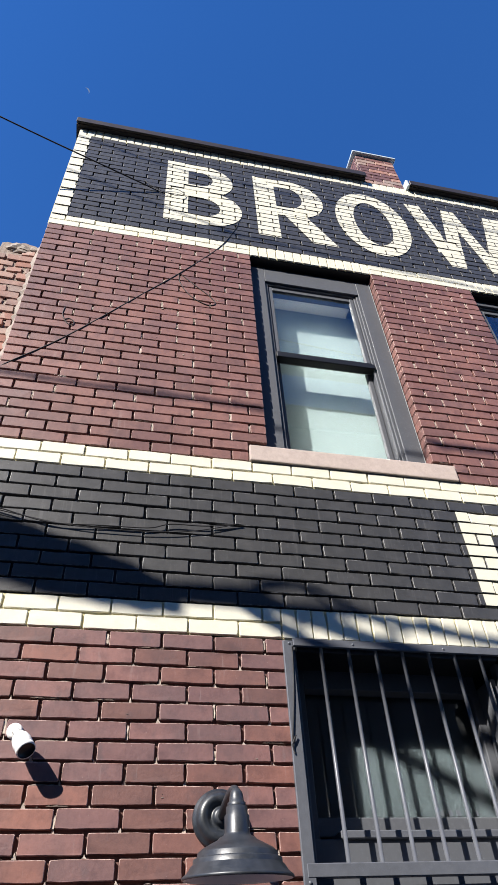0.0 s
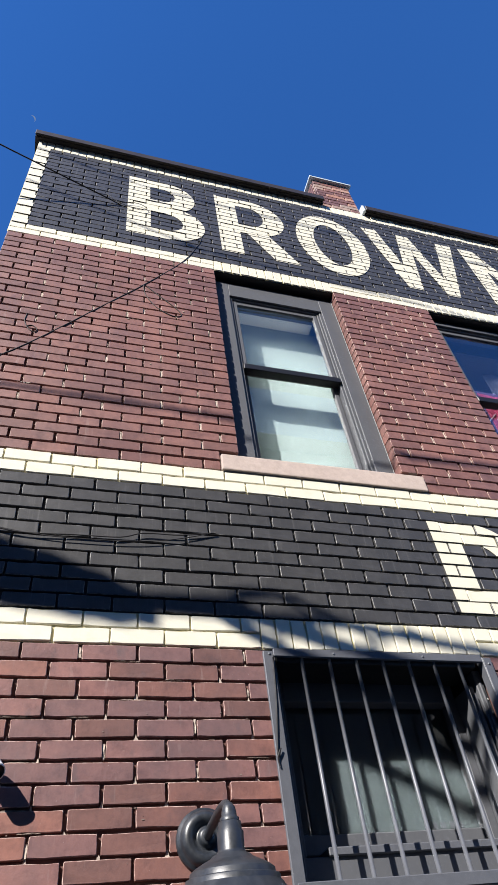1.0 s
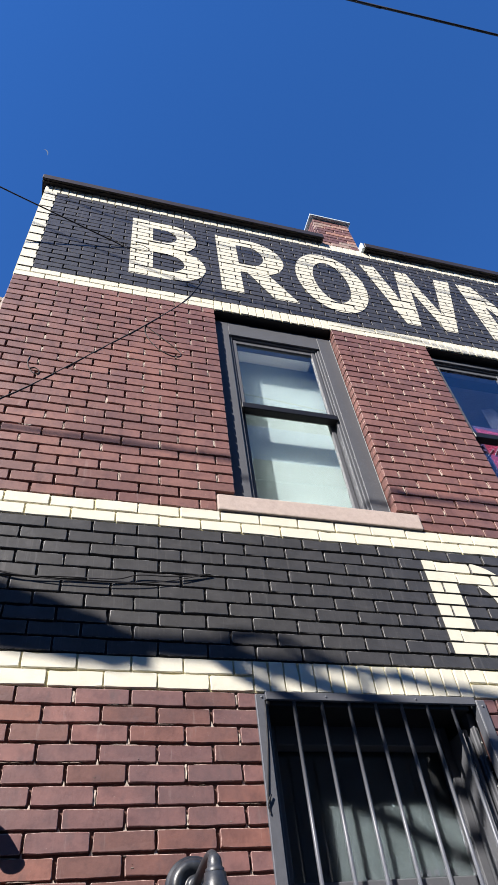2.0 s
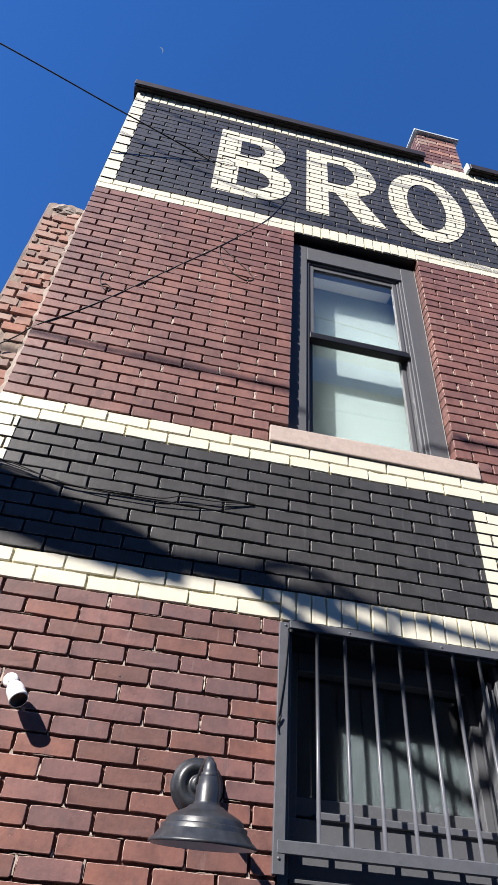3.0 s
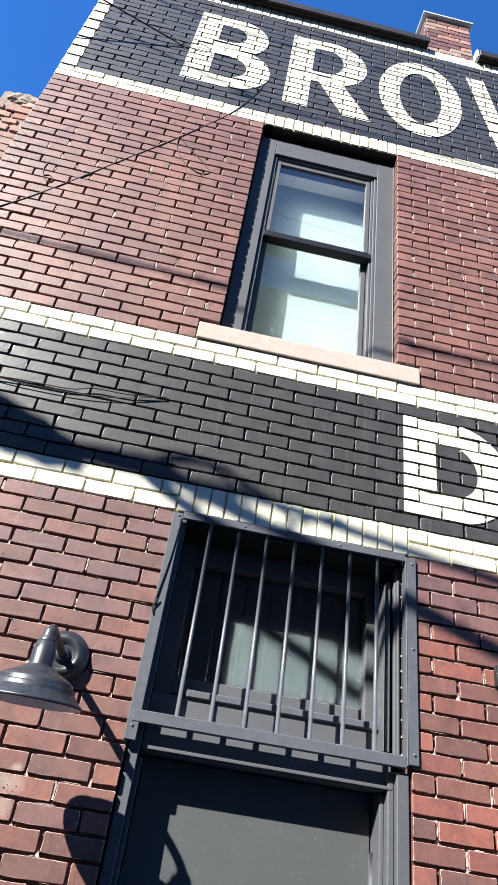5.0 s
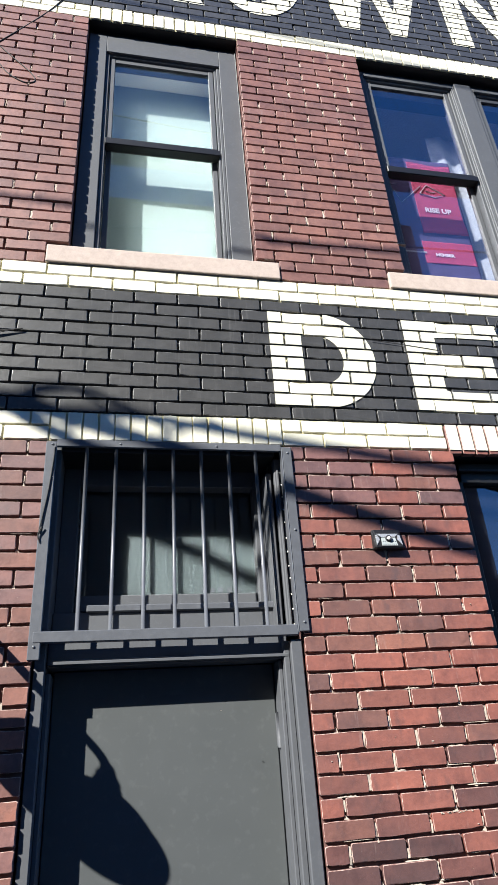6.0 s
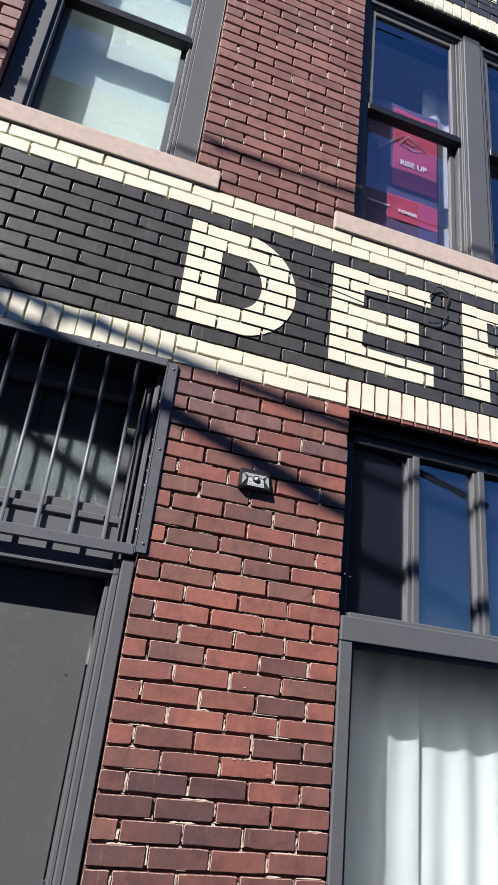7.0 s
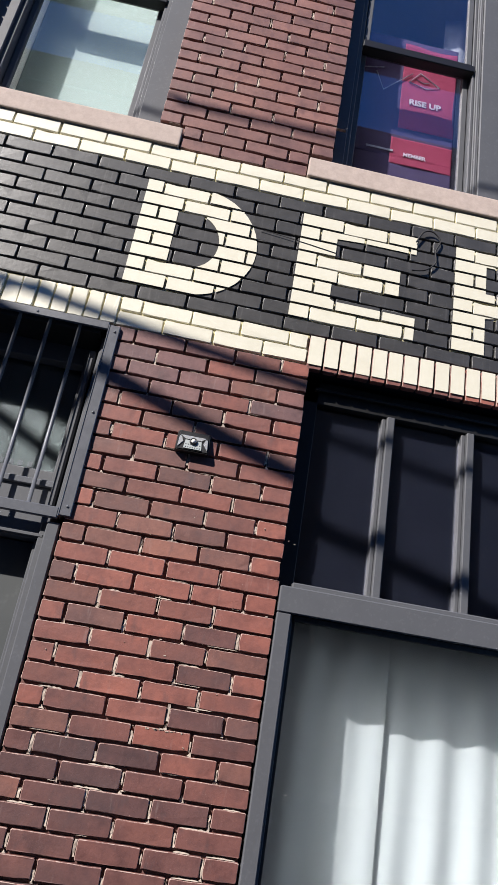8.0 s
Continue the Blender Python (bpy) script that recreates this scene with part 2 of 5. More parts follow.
def glass_material(name, tint, refl=1.45):
    m, nt, b = mat(name, 0.015)
    b.inputs["Base Color"].default_value = (*tint, 1)
    b.inputs["Transmission Weight"].default_value = 1.0
    b.inputs["IOR"].default_value = refl
    b.inputs["Roughness"].default_value = 0.0
    bump(nt, b, noise_tex(nt, 2.2, 2, 0.5), 0.02, 0.002)
    return m


M_GLASS = glass_material("clear_glass", (0.93, 0.99, 0.98), 1.5)
M_GLASS_SHOP = glass_material("shop_glass", (0.82, 0.87, 0.9), 1.5)
M_GLASS_DARK = glass_material("dark_glass", (0.6, 0.62, 0.75), 1.75)
M_GRIME = plain_material("glass_grime", (0.32, 0.33, 0.33), 0.9, 0, 0.2, 60, 0.1)


# ---- mesh helpers ----
def part(name, bm, material, parent=None, label="", kind=""):
    me = bpy.data.meshes.new(name)
    bm.normal_update()
    bm.to_mesh(me)
    bm.free()
    me.materials.append(material)
    ob = new(name, me)
    if parent:
        ob.parent = parent
    if label or kind:
        tagged(ob, label, kind=kind)
    return ob


def thing(name, label, category, group="", kind="", at=(0, 0, 0)):
    ob = new(name)
    ob.empty_display_size = 0.05
    ob.location = at
    return tagged(ob, label, category, group, kind)


def box(bm, x0, x1, y0, y1, z0, z1, bevel=0.0, seg=1):
    b = bmesh.new()
    bmesh.ops.create_cube(b, size=1.0)
    for v in b.verts:
        v.co = Vector((x0 + (v.co.x + 0.5) * (x1 - x0), y0 + (v.co.y + 0.5) * (y1 - y0), z0 + (v.co.z + 0.5) * (z1 - z0)))
    if bevel:
        bmesh.ops.bevel(b, geom=b.edges[:], offset=bevel, segments=seg, affect='EDGES', profile=0.6)
    join(bm, b)
    return bm


def join(bm, b, m=None):
    if m is not None:
        b.transform(m)
    me = bpy.data.meshes.new("tmp")
    b.to_mesh(me)
    b.free()
    bm.from_mesh(me)
    bpy.data.meshes.remove(me)
    return bm


def B(*dims, bevel=0.0, seg=1):
    return box(bmesh.new(), *dims, bevel=bevel, seg=seg)


def lathe(bm, profile, m=None, n=40):
    """A turned form about z from rows of (radius, height)."""
    b = bmesh.new()
    rings = [[b.verts.new((r * math.cos(2 * math.pi * i / n), r * math.sin(2 * math.pi * i / n), z)) for i in range(n)] for r, z in profile]
    for a, c in zip(rings, rings[1:]):
        for i in range(n):
            f = b.faces.new((a[i], a[(i + 1) % n], c[(i + 1) % n], c[i]))
            f.smooth = True
    return join(bm, b, m)


def tube(bm, pts, r, n=10, smooth=4):
    """A round bar or cable along points, with a soft course between them."""
    P = [Vector(p) for p in pts]
    if smooth > 1 and len(P) > 2:
        Q = []
        for i in range(len(P) - 1):
            p0, p1, p2, p3 = P[max(i - 1, 0)], P[i], P[i + 1], P[min(i + 2, len(P) - 1)]
            for j in range(smooth):
                u = j / smooth
                Q.append(0.5 * (2 * p1 + (p2 - p0) * u + (2 * p0 - 5 * p1 + 4 * p2 - p3) * u * u + (3 * p1 - p0 - 3 * p2 + p3) * u ** 3))
        P = Q + [P[-1]]
    b = bmesh.new()
    up = Vector((0.13, 0.31, 0.94))
    rings = []
    for i, p in enumerate(P):
        d = (P[min(i + 1, len(P) - 1)] - P[max(i - 1, 0)]).normalized()
        u = d.cross(up)
        u = (u if u.length > 0.05 else d.cross(Vector((1, 0, 0)))).normalized()
        v = d.cross(u)
        rr = r[i * len(r) // len(P)] if isinstance(r, (list, tuple)) else r
        rings.append([b.verts.new(p + rr * (math.cos(2 * math.pi * k / n) * u + math.sin(2 * math.pi * k / n) * v)) for k in range(n)])
    for a, c in zip(rings, rings[1:]):
        for k in range(n):
            b.faces.new((a[k], a[(k + 1) % n], c[(k + 1) % n], c[k])).smooth = True
    b.faces.new(rings[0])
    b.faces.new(rings[-1][::-1])
    return join(bm, b)


# ---- the facade's brick lattice ----
Z0, COURSE, PITCH = 2.8415, 0.0675, 0.204
JOINT, PROUD = 0.0108, 0.0165
X_LEFT, X_END = -0.598, 5.2
DOOR = (0.825, 1.800)               # door and grille opening
SHOP = (2.607, 4.9)                 # shop window opening
WIN1 = (0.827, 1.751)
WIN2 = (2.576, 4.14)
SILL1, SILL2 = (0.722, 1.868), (2.465, 4.25)


def zk(k):
    return Z0 + COURSE * k


# painted letters: solids and holes as outlines in wall metres
def bowl(x0, xm, zb, zt, xl, n=18):
    """A letter bowl that starts at xl, runs flat to x0 and bulges to xm between zb and zt."""
    mid, half = (zb + zt) / 2, (zt - zb) / 2
    arc = [(x0 + (xm - x0) * math.cos(a), mid + half * math.sin(a)) for a in (math.pi * (i / n - 0.5) for i in range(n + 1))]
    return [(xl, zb)] + arc + [(xl, zt)]


def ellipse(cx, cz, rx, rz, n=44):
    return [(cx + rx * math.cos(2 * math.pi * i / n), cz + rz * math.sin(2 * math.pi * i / n)) for i in range(n)]


def quad(xa, xb, za, xc, xd, zc):
    return [(xa, za), (xb, za), (xd, zc), (xc, zc)]


def bar(x0, x1, z0, z1):
    return [(x0, z0), (x1, z0), (x1, z1), (x0, z1)]


UB, UT = 6.139, 7.160               # upper letters
LB, LT = zk(3), zk(11)              # lower letters
LETTERS = {
    "upper_b": ([bar(0.178, 0.36, UB, UT), bowl(0.50, 0.79, UB, 6.70, 0.178), bowl(0.47, 0.728, 6.62, UT, 0.178)],
                [bowl(0.47, 0.615, 6.275, 6.565, 0.36), bowl(0.44, 0.56, 6.775, 7.025, 0.355)]),
    "upper_r": ([bar(0.91, 1.09, UB, UT), bowl(1.22, 1.512, 6.52, UT, 0.91), quad(1.345, 1.555, UB, 1.13, 1.33, 6.56)],
                [bowl(1.19, 1.325, 6.66, 7.03, 1.09)]),
    "upper_o": ([ellipse(1.936, 6.655, 0.328, 0.53)], [ellipse(1.936, 6.655, 0.165, 0.365)]),
    "upper_w": ([quad(2.518, 2.652, UB, 2.325, 2.478, UT), quad(2.518, 2.652, UB, 2.692, 2.815, UT),
                 quad(2.885, 3.006, UB, 2.692, 2.815, UT), quad(2.885, 3.006, UB, 3.115, 3.285, UT)], []),
    "upper_n": ([bar(3.362, 3.535, UB, UT), bar(3.825, 4.0, UB, UT), quad(3.83, 4.0, UB, 3.362, 3.53, UT)], []),
    "lower_d": ([bowl(2.03, 2.303, LB, LT, 1.781)], [bowl(2.02, 2.138, 3.172, 3.446, 1.938)]),
    "lower_e": ([bar(2.48, 2.645, LB, LT), bar(2.48, 3.008, 3.482, LT), bar(2.48, 2.942, 3.252, 3.38), bar(2.48, 3.022, LB, 3.16)], []),
    "lower_p": ([bar(3.19, 3.336, LB, LT), bowl(3.47, 3.72, 3.235, LT, 3.19)], [bowl(3.46, 3.57, 3.357, 3.504, 3.336)]),
}
BORDERS = [bar(X_LEFT - 0.01, -0.468, zk(2) - 0.01, zk(12)), bar(X_LEFT - 0.01, -0.488, zk(46) - 0.01, zk(67) + 0.01)]


def crossings(poly, z):
    xs = []
    for (xa, za), (xb, zb) in zip(poly, poly[1:] + poly[:1]):
        if (za <= z) != (zb <= z):
            xs.append(xa + (xb - xa) * (z - za) / (zb - za))
    return sorted(xs)


def spans(z):
    """The white stretches of the painted wall at height z."""
    got = []
    for solids, holes in list(LETTERS.values()) + [(BORDERS, [])]:
        for poly in solids:
            xs = crossings(poly, z)
            for a, b in zip(xs[::2], xs[1::2]):
                bits = [(a, b)]
                for h in holes:
                    hx = crossings(h, z)
                    for c, d in zip(hx[::2], hx[1::2]):
                        bits = [q for p, r in bits for q in ((p, min(r, c)), (max(p, d), r)) if q[1] - q[0] > 1e-4]
                got += bits
    got.sort()
    out = []
    for a, b in got:
        if out and a <= out[-1][1] + 1e-4:
            out[-1] = (out[-1][0], max(b, out[-1][1]))
        else:
            out.append((a, b))
    return out


def cover(x0, x1, z0, z1):
    """How much of a brick's face the white paint covers, 0 to 1."""
    tot = 0.0
    for i in range(7):
        z = z0 + (z1 - z0) * (i + 0.5) / 7
        tot += sum(max(0.0, min(b, x1) - max(a, x0)) for a, b in spans(z))
    return tot / 7 / (x1 - x0)


BRICK_MESHES = {}


def brick_geometry(w, h, depth, seed):
    """Corners and faces of one brick: its face at y 0, rounded corners and worn edges, open at the back."""
    r = random.Random(seed)
    a, b, q = w / 2, h / 2, 0.003
    steps = [r.uniform(-0.06, 0.06) + u for u in (-0.55, 0.0, 0.5)]
    rim = [(-a + q, -b), *((u * a, -b) for u in steps), (a - q, -b), (a, -b + q), (a, r.uniform(-0.3, 0.3) * b), (a, b - q), (a - q, b), *((-u * a, b) for u in steps), (-a + q, b), (-a, b - q), (-a, r.uniform(-0.3, 0.3) * b), (-a, -b + q)]
    rim = [(x + r.uniform(-0.0013, 0.0009) * (1 if x > 0 else -1), z + r.uniform(-0.0013, 0.0009) * (1 if z > 0 else -1)) for x, z in rim]
    if r.random() < 0.3:            # a chipped corner
        i = r.choice((0, 4, 7, 11))
        rim[i] = (rim[i][0] * (1 - 0.004 / a), rim[i][1] * (1 - 0.004 / b))
    n = len(rim)
    V = [(x, depth, z) for x, z in rim] + [(x, 0.0022 + r.uniform(-0.0007, 0.0007), z) for x, z in rim]
    for x, z in rim:
        k = 0.0011 + r.uniform(0.0, 0.0013)
        V.append((x - math.copysign(k, x) * (abs(x) > a - 0.01), r.uniform(-0.0005, 0.0007), z - math.copysign(k, z)))
    F = [tuple(range(2 * n, 3 * n))]
    for c in (0, n):
        for i in range(n):
            j = (i + 1) % n
            F.append((c + i, c + j, c + n + j, c + n + i))
    return V, F


def brick_mesh(w, h, depth, material, variant):
    key = (round(w, 3), round(h, 3), round(depth, 2), material.name, variant)
    if key not in BRICK_MESHES:
        V, F = brick_geometry(round(w, 3), round(h, 3), depth, hash(key[:3]) % 997 + variant)
        me = bpy.data.meshes.new("brick")
        me.from_pydata(V, [], F)
        me.materials.append(material)
        me.materials.append(EDGES.get(material.name, M_RED_EDGE))
        for p in me.polygons[1 + (len(F) - 1) // 2:]:
            p.material_index = 1
        BRICK_MESHES[key] = me
    return BRICK_MESHES[key]


# ---- large structure ----
ground = part("ground", B(-400, 400, -400, 400, -0.4, -0.15), M_ASPHALT)
tagged(ground, "dark grey asphalt street running past the building", "ground", kind="structure")
pavement = part("pavement", B(-60, 60, -3.4, 0.012, -0.3, 0.0, bevel=0.02), M_PAVING)
tagged(pavement, "dark grey weathered pavement at the foot of the wall", "pavement", kind="structure")

# added unseen walls over the street: they cut sky fill and shape reflections
wall_opposite = part("wall_opposite", box(box(B(-45, -4.5, -10.2, -9.8, -0.2, 11.3), -4.5, 9.2, -10.3, -9.8, -0.2, 15.5), 9.201, 45, -10.2, -9.8, -0.2, 3.2), M_FAR)
tagged(wall_opposite, "plain dark building walls across the street", "wall", kind="structure")

ZT = 7.495                          # top of the brickwork, under the coping
T = 0.34                            # wall thickness


def wall_piece(name, label, boxes, material):
    bm = bmesh.new()
    for b in boxes:
        box(bm, *b)
    return tagged(part(name, bm, material), label, "wall", kind="structure")


wall_1 = wall_piece("wall_1", "red brick ground-floor wall with raked joints beside the door", [(X_LEFT + 0.008, DOOR[0] - 0.006, PROUD, T, 0, zk(0))], M_MORTAR_R)
wall_2 = wall_piece("wall_2", "red brick pier between the grey door and the shop window", [(DOOR[1] + 0.006, SHOP[0] - 0.008, PROUD, T, 0, zk(0))], M_MORTAR_R)
wall_3 = wall_piece("wall_3", "charcoal painted brick sign band with cream letters", [(X_LEFT + 0.008, X_END, PROUD, T, zk(0) + 0.004, zk(14))], M_MORTAR_D)
wall_4 = wall_piece("wall_4", "dark red brick upper wall beside the single window", [(X_LEFT + 0.008, WIN1[0] - 0.008, PROUD, T, zk(14), zk(44))], M_MORTAR_R)
wall_5 = wall_piece("wall_5", "dark red brick upper pier between the two windows", [(WIN1[1] + 0.008, WIN2[0] - 0.008, PROUD, T, zk(14), zk(44))], M_MORTAR_R)
wall_6 = wall_piece("wall_6", "dark red brick upper wall past the paired window", [(WIN2[1] + 0.008, X_END, PROUD, T, zk(14), zk(44))], M_MORTAR_R)
wall_7 = wall_piece("wall_7", "charcoal painted brick parapet with tall cream letters", [(X_LEFT + 0.008, X_END, PROUD, T, zk(44) + 0.004, ZT)], M_MORTAR_D)
wall_8 = wall_piece("wall_8", "red brick ground-floor wall past the shop window", [(SHOP[1], X_END, 0.0, T, 0, zk(0))], M_MORTAR_R)
wall_back = wall_piece("wall_back", "plain interior walls of the building", [(X_LEFT, X_END, 5.0, 5.2, 0, 7.3), (X_LEFT, X_LEFT + 0.2, T, 5.0, 0, 7.3), (X_END - 0.2, X_END, T, 5.0, 0, 7.3)], M_ROOM)
floor = wall_piece("floor", "dark ground floor inside the building", [(X_LEFT + 0.2, X_END - 0.2, T, 5.0, -0.1, 0.02)], M_ROOMD)
floor_upper = wall_piece("floor_upper", "upper floor inside the building", [(X_LEFT + 0.2, X_END - 0.2, T, 5.0, 3.2, 3.5)], M_ROOMD)
ceiling = wall_piece("ceiling", "white ceiling under the flat roof", [(X_LEFT + 0.2, X_END - 0.2, T, 5.0, 6.1, 7.3)], M_ROOM)
for st in (floor, floor_upper, ceiling):
    st["category"] = "floor" if st is not ceiling else "ceiling"
wall_inner = wall_piece("wall_inner", "plain partition walls inside", [(1.95, 2.05, T, 5.0, 3.5, 6.1), (2.0, 2.1, T, 5.0, 0.02, 3.2)], M_ROOMD)

moon = bmesh.new()
outer = [(math.cos(a) * 3.6, math.sin(a) * 3.6) for a in (math.pi * (0.5 + i / 16) for i in range(17))]
inner = [(math.cos(a) * 2.2, math.sin(a) * 3.6) for a in (math.pi * (0.5 + i / 16) for i in range(16, -1, -1))]
mv = [moon.verts.new((x, 0, z)) for x, z in outer + inner[1:-1]]
moon.faces.new(mv)
mo = part("moon", moon, M_MOON)
MOON = Vector((-0.1112, 0.3198, 0.9410))
mo.matrix_world = look(MOON * 900, (0, 0, 1.6)) @ pose(0, 0, 0, 90, 0, 0) @ pose(0, 0, 0, 0, -52, 0)
tagged(mo, "faint crescent moon in the blue daytime sky", "moon", kind="structure")

# coping along the roofline, broken by the chimney
CHIM = (2.02, 2.425)


def coping(x0, x1):
    bm = bmesh.new()
    box(bm, x0, x1, -0.06, T + 0.05, ZT + 0.012, ZT + 0.05, bevel=0.006)
    box(bm, x0, x1, -0.062, -0.048, ZT - 0.012, ZT + 0.075, bevel=0.005)
    box(bm, x0, x1, -0.03, T, ZT, ZT + 0.014)
    return part("coping_flashing", bm, M_COPING)


roof_edge = thing("roof_coping", "dark bronze metal coping along the parapet top", "coping", kind="structure")
for x0, x1 in ((X_LEFT - 0.035, CHIM[0] - 0.004), (CHIM[1] + 0.03, X_END)):
    coping(x0, x1).parent = roof_edge

chimney = thing("chimney", "small red brick chimney with a pale metal cap", "chimney")
core = bmesh.new()
box(core, CHIM[0] + 0.01, CHIM[1] - 0.01, PROUD, 0.5, ZT, 8.12)
part("core", core, M_MORTAR, chimney)
part("cap", box(B(CHIM[0] - 0.03, CHIM[1] + 0.03, -0.03, 0.53, 8.12, 8.15, bevel=0.005), CHIM[0], CHIM[1], 0.0, 0.5, 8.15, 8.165), M_FLASH, chimney, "pale metal cap")
part("flashing", B(CHIM[1] + 0.004, CHIM[1] + 0.03, -0.05, 0.4, ZT - 0.02, ZT + 0.1, bevel=0.006), M_FLASH, chimney, "pale metal flashing")

# broken stub of the old party wall
stub = thing("party_wall_stub", "broken stub of old common brick wall with lime mortar", "wall stub")
rs = random.Random(4)
bm = bmesh.new()
b2 = bmesh.new()
bmesh.ops.create_grid(b2, x_segments=16, y_segments=90, size=0.5)
for v in b2.verts:
    x, z = -0.722 + v.co.x * 0.268, 2.79 + v.co.y * 5.64
    n = noise.noise(Vector((x * 9, 1.3, z * 9)))
    v.co = Vector((x, 0.08 + 0.006 * n + 0.004 * noise.noise(Vector((x * 40, 0, z * 40))), z + (0.05 * noise.noise(Vector((x * 12, 7, 0))) if z > 5.5 else 0)))
top = bmesh.ops.extrude_face_region(b2, geom=b2.faces[:])
for g in top["geom"]:
    if isinstance(g, bmesh.types.BMVert):
        g.co.y = 0.4
join(bm, b2)
part("mortar_core", bm, M_STUBM, stub, "crumbling pale mortar")

# ---- windows of the upper floor ----
FY = 0.062                          # front of the window casing


def sash(parent, x0, x1, z0, z1, y, glass, stile=0.03, bottom=0.04, top=0.04, label=""):
    fr = bmesh.new()
    box(fr, x0, x0 + stile, y, y + 0.032, z0, z1, bevel=0.003)
    box(fr, x1 - stile, x1, y, y + 0.032, z0, z1, bevel=0.003)
    box(fr, x0 + stile, x1 - stile, y + 0.002, y + 0.03, z0, z0 + bottom, bevel=0.003)
    box(fr, x0 + stile, x1 - stile, y + 0.002, y + 0.03, z1 - top, z1, bevel=0.003)
    s = part("sash", fr, M_FRAME, parent, label)
    g = part("pane", B(x0 + stile - 0.004, x1 - stile + 0.004, y + 0.014, y + 0.018, z0 + bottom - 0.004, z1 - top + 0.004), glass, s)
    g.visible_shadow = False
    return s


def double_hung(parent, x0, x1, z0, z1, zm, glass):
    """Two sashes in one opening, the upper one in front, with a black meeting rail."""
    sash(parent, x0, x1, zm - 0.01, z1, FY + 0.028, glass)
    sash(parent, x0, x1, z0, zm + 0.03, FY + 0.062, glass)
    rail = B(x0 - 0.004, x1 + 0.012, FY + 0.004, FY + 0.06, zm - 0.042, zm + 0.004, bevel=0.004)
    box(rail, x0, x1, FY + 0.012, FY + 0.05, zm + 0.004, zm + 0.02, bevel=0.003)
    part("meeting_rail", rail, M_BLACK, parent, "black meeting rail")


def casing(parent, x0, x1, z0, z1, xl, xr, zt):
    """The painted casing round a window, stepped towards the sashes; xl, xr, zt are its inner edges."""
    part("left_casing", box(B(x0, xl - 0.022, FY, FY + 0.12, z0, z1, bevel=0.003), xl - 0.022, xl, FY + 0.016, FY + 0.12, z0, z1, bevel=0.003), M_FRAME, parent)
    rc = B(xr + 0.034, x1, FY, FY + 0.12, z0, z1, bevel=0.003)
    box(rc, xr + 0.016, xr + 0.034, FY + 0.012, FY + 0.12, z0, z1, bevel=0.003)
    box(rc, xr, xr + 0.016, FY + 0.022, FY + 0.12, z0, z1, bevel=0.003)
    part("right_casing", rc, M_FRAME, parent)
    part("head_casing", box(B(xl - 0.022, xr + 0.034, FY + 0.001, FY + 0.12, zt + 0.02, z1, bevel=0.003), xl, xr, FY + 0.018, FY + 0.12, zt, zt + 0.02, bevel=0.003), M_FRAME, parent)


ZS = 3.905                          # top of the stone sills
window_1 = thing("window_1", "double-hung sash window in grey casing, shade drawn behind", "window", kind="structure")
# black here and on window_2 paints in the shade over the casing
part("lintel", box(B(WIN1[0] + 0.002, WIN1[1] - 0.002, 0.075, 0.3, zk(44) - 0.052, zk(44) + 0.003), WIN1[0] + 0.002, WIN1[1] - 0.002, 0.012, 0.075, zk(44) - 0.005, zk(44) + 0.003), M_BLACK, window_1, "black steel lintel")
casing(window_1, WIN1[0] + 0.001, WIN1[1] - 0.001, ZS, zk(44) - 0.053, 0.958, 1.606, 5.575)
double_hung(window_1, 0.962, 1.602, ZS + 0.012, 5.575, 4.80, M_GLASS)
part("casing_bead", B(1.7468, 1.7495, FY - 0.004, FY - 0.001, ZS, zk(44) - 0.054), M_GRIME, window_1, "pale caulk bead")
lining = B(0.92, 0.958, FY + 0.121, 0.3, 3.93, 5.62)
box(lining, 0.958, 1.606, FY + 0.121, 0.3, 5.585, 5.62)
part("inner_lining", lining, M_WHITE, window_1, "white painted inner lining")
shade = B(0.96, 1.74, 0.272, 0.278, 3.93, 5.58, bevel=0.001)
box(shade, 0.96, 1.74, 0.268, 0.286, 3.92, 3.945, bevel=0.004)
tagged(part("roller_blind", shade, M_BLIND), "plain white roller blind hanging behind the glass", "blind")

window_2 = thing("window_2", "paired sash windows in grey casing with flag behind", "window", kind="structure")
part("lintel", box(B(WIN2[0] + 0.002, WIN2[1] - 0.002, 0.075, 0.3, zk(44) - 0.052, zk(44) + 0.003), WIN2[0] + 0.002, WIN2[1] - 0.002, 0.012, 0.075, zk(44) - 0.005, zk(44) + 0.003), M_BLACK, window_2, "black steel lintel")
casing(window_2, WIN2[0] + 0.001, 3.30, ZS, zk(44) - 0.053, 2.655, 3.262, 5.70)
part("mullion", box(B(3.302, 3.425, FY - 0.012, FY + 0.12, ZS, 5.76, bevel=0.004), 3.285, 3.302, FY + 0.002, FY + 0.1, ZS, 5.72, bevel=0.003), M_FRAME, window_2, "grey boxed mullion")
casing(window_2, 3.427, WIN2[1] - 0.001, ZS, zk(44) - 0.053, 3.475, 4.06, 5.70)
double_hung(window_2, 2.659, 3.258, ZS + 0.012, 5.70, 4.835, M_GLASS_DARK)
double_hung(window_2, 3.479, 4.056, ZS + 0.012, 5.70, 4.835, M_GLASS_DARK)


def stone_sill(x0, x1):
    bm = B(x0, x1, -0.013, 0.3, zk(14) + 0.002, ZS - 0.012, bevel=0.006, seg=2)
    for v in bm.verts:
        v.co.z += 0.003 * noise.noise(v.co * 7)
        if v.co.y > 0.1 and v.co.z > 3.85:
            v.co.z += 0.014
    return tagged(part("window_sill", bm, M_SILL), "pale pinkish stone window sill set in the brickwork", "window sill", "stone sills", kind="structure")


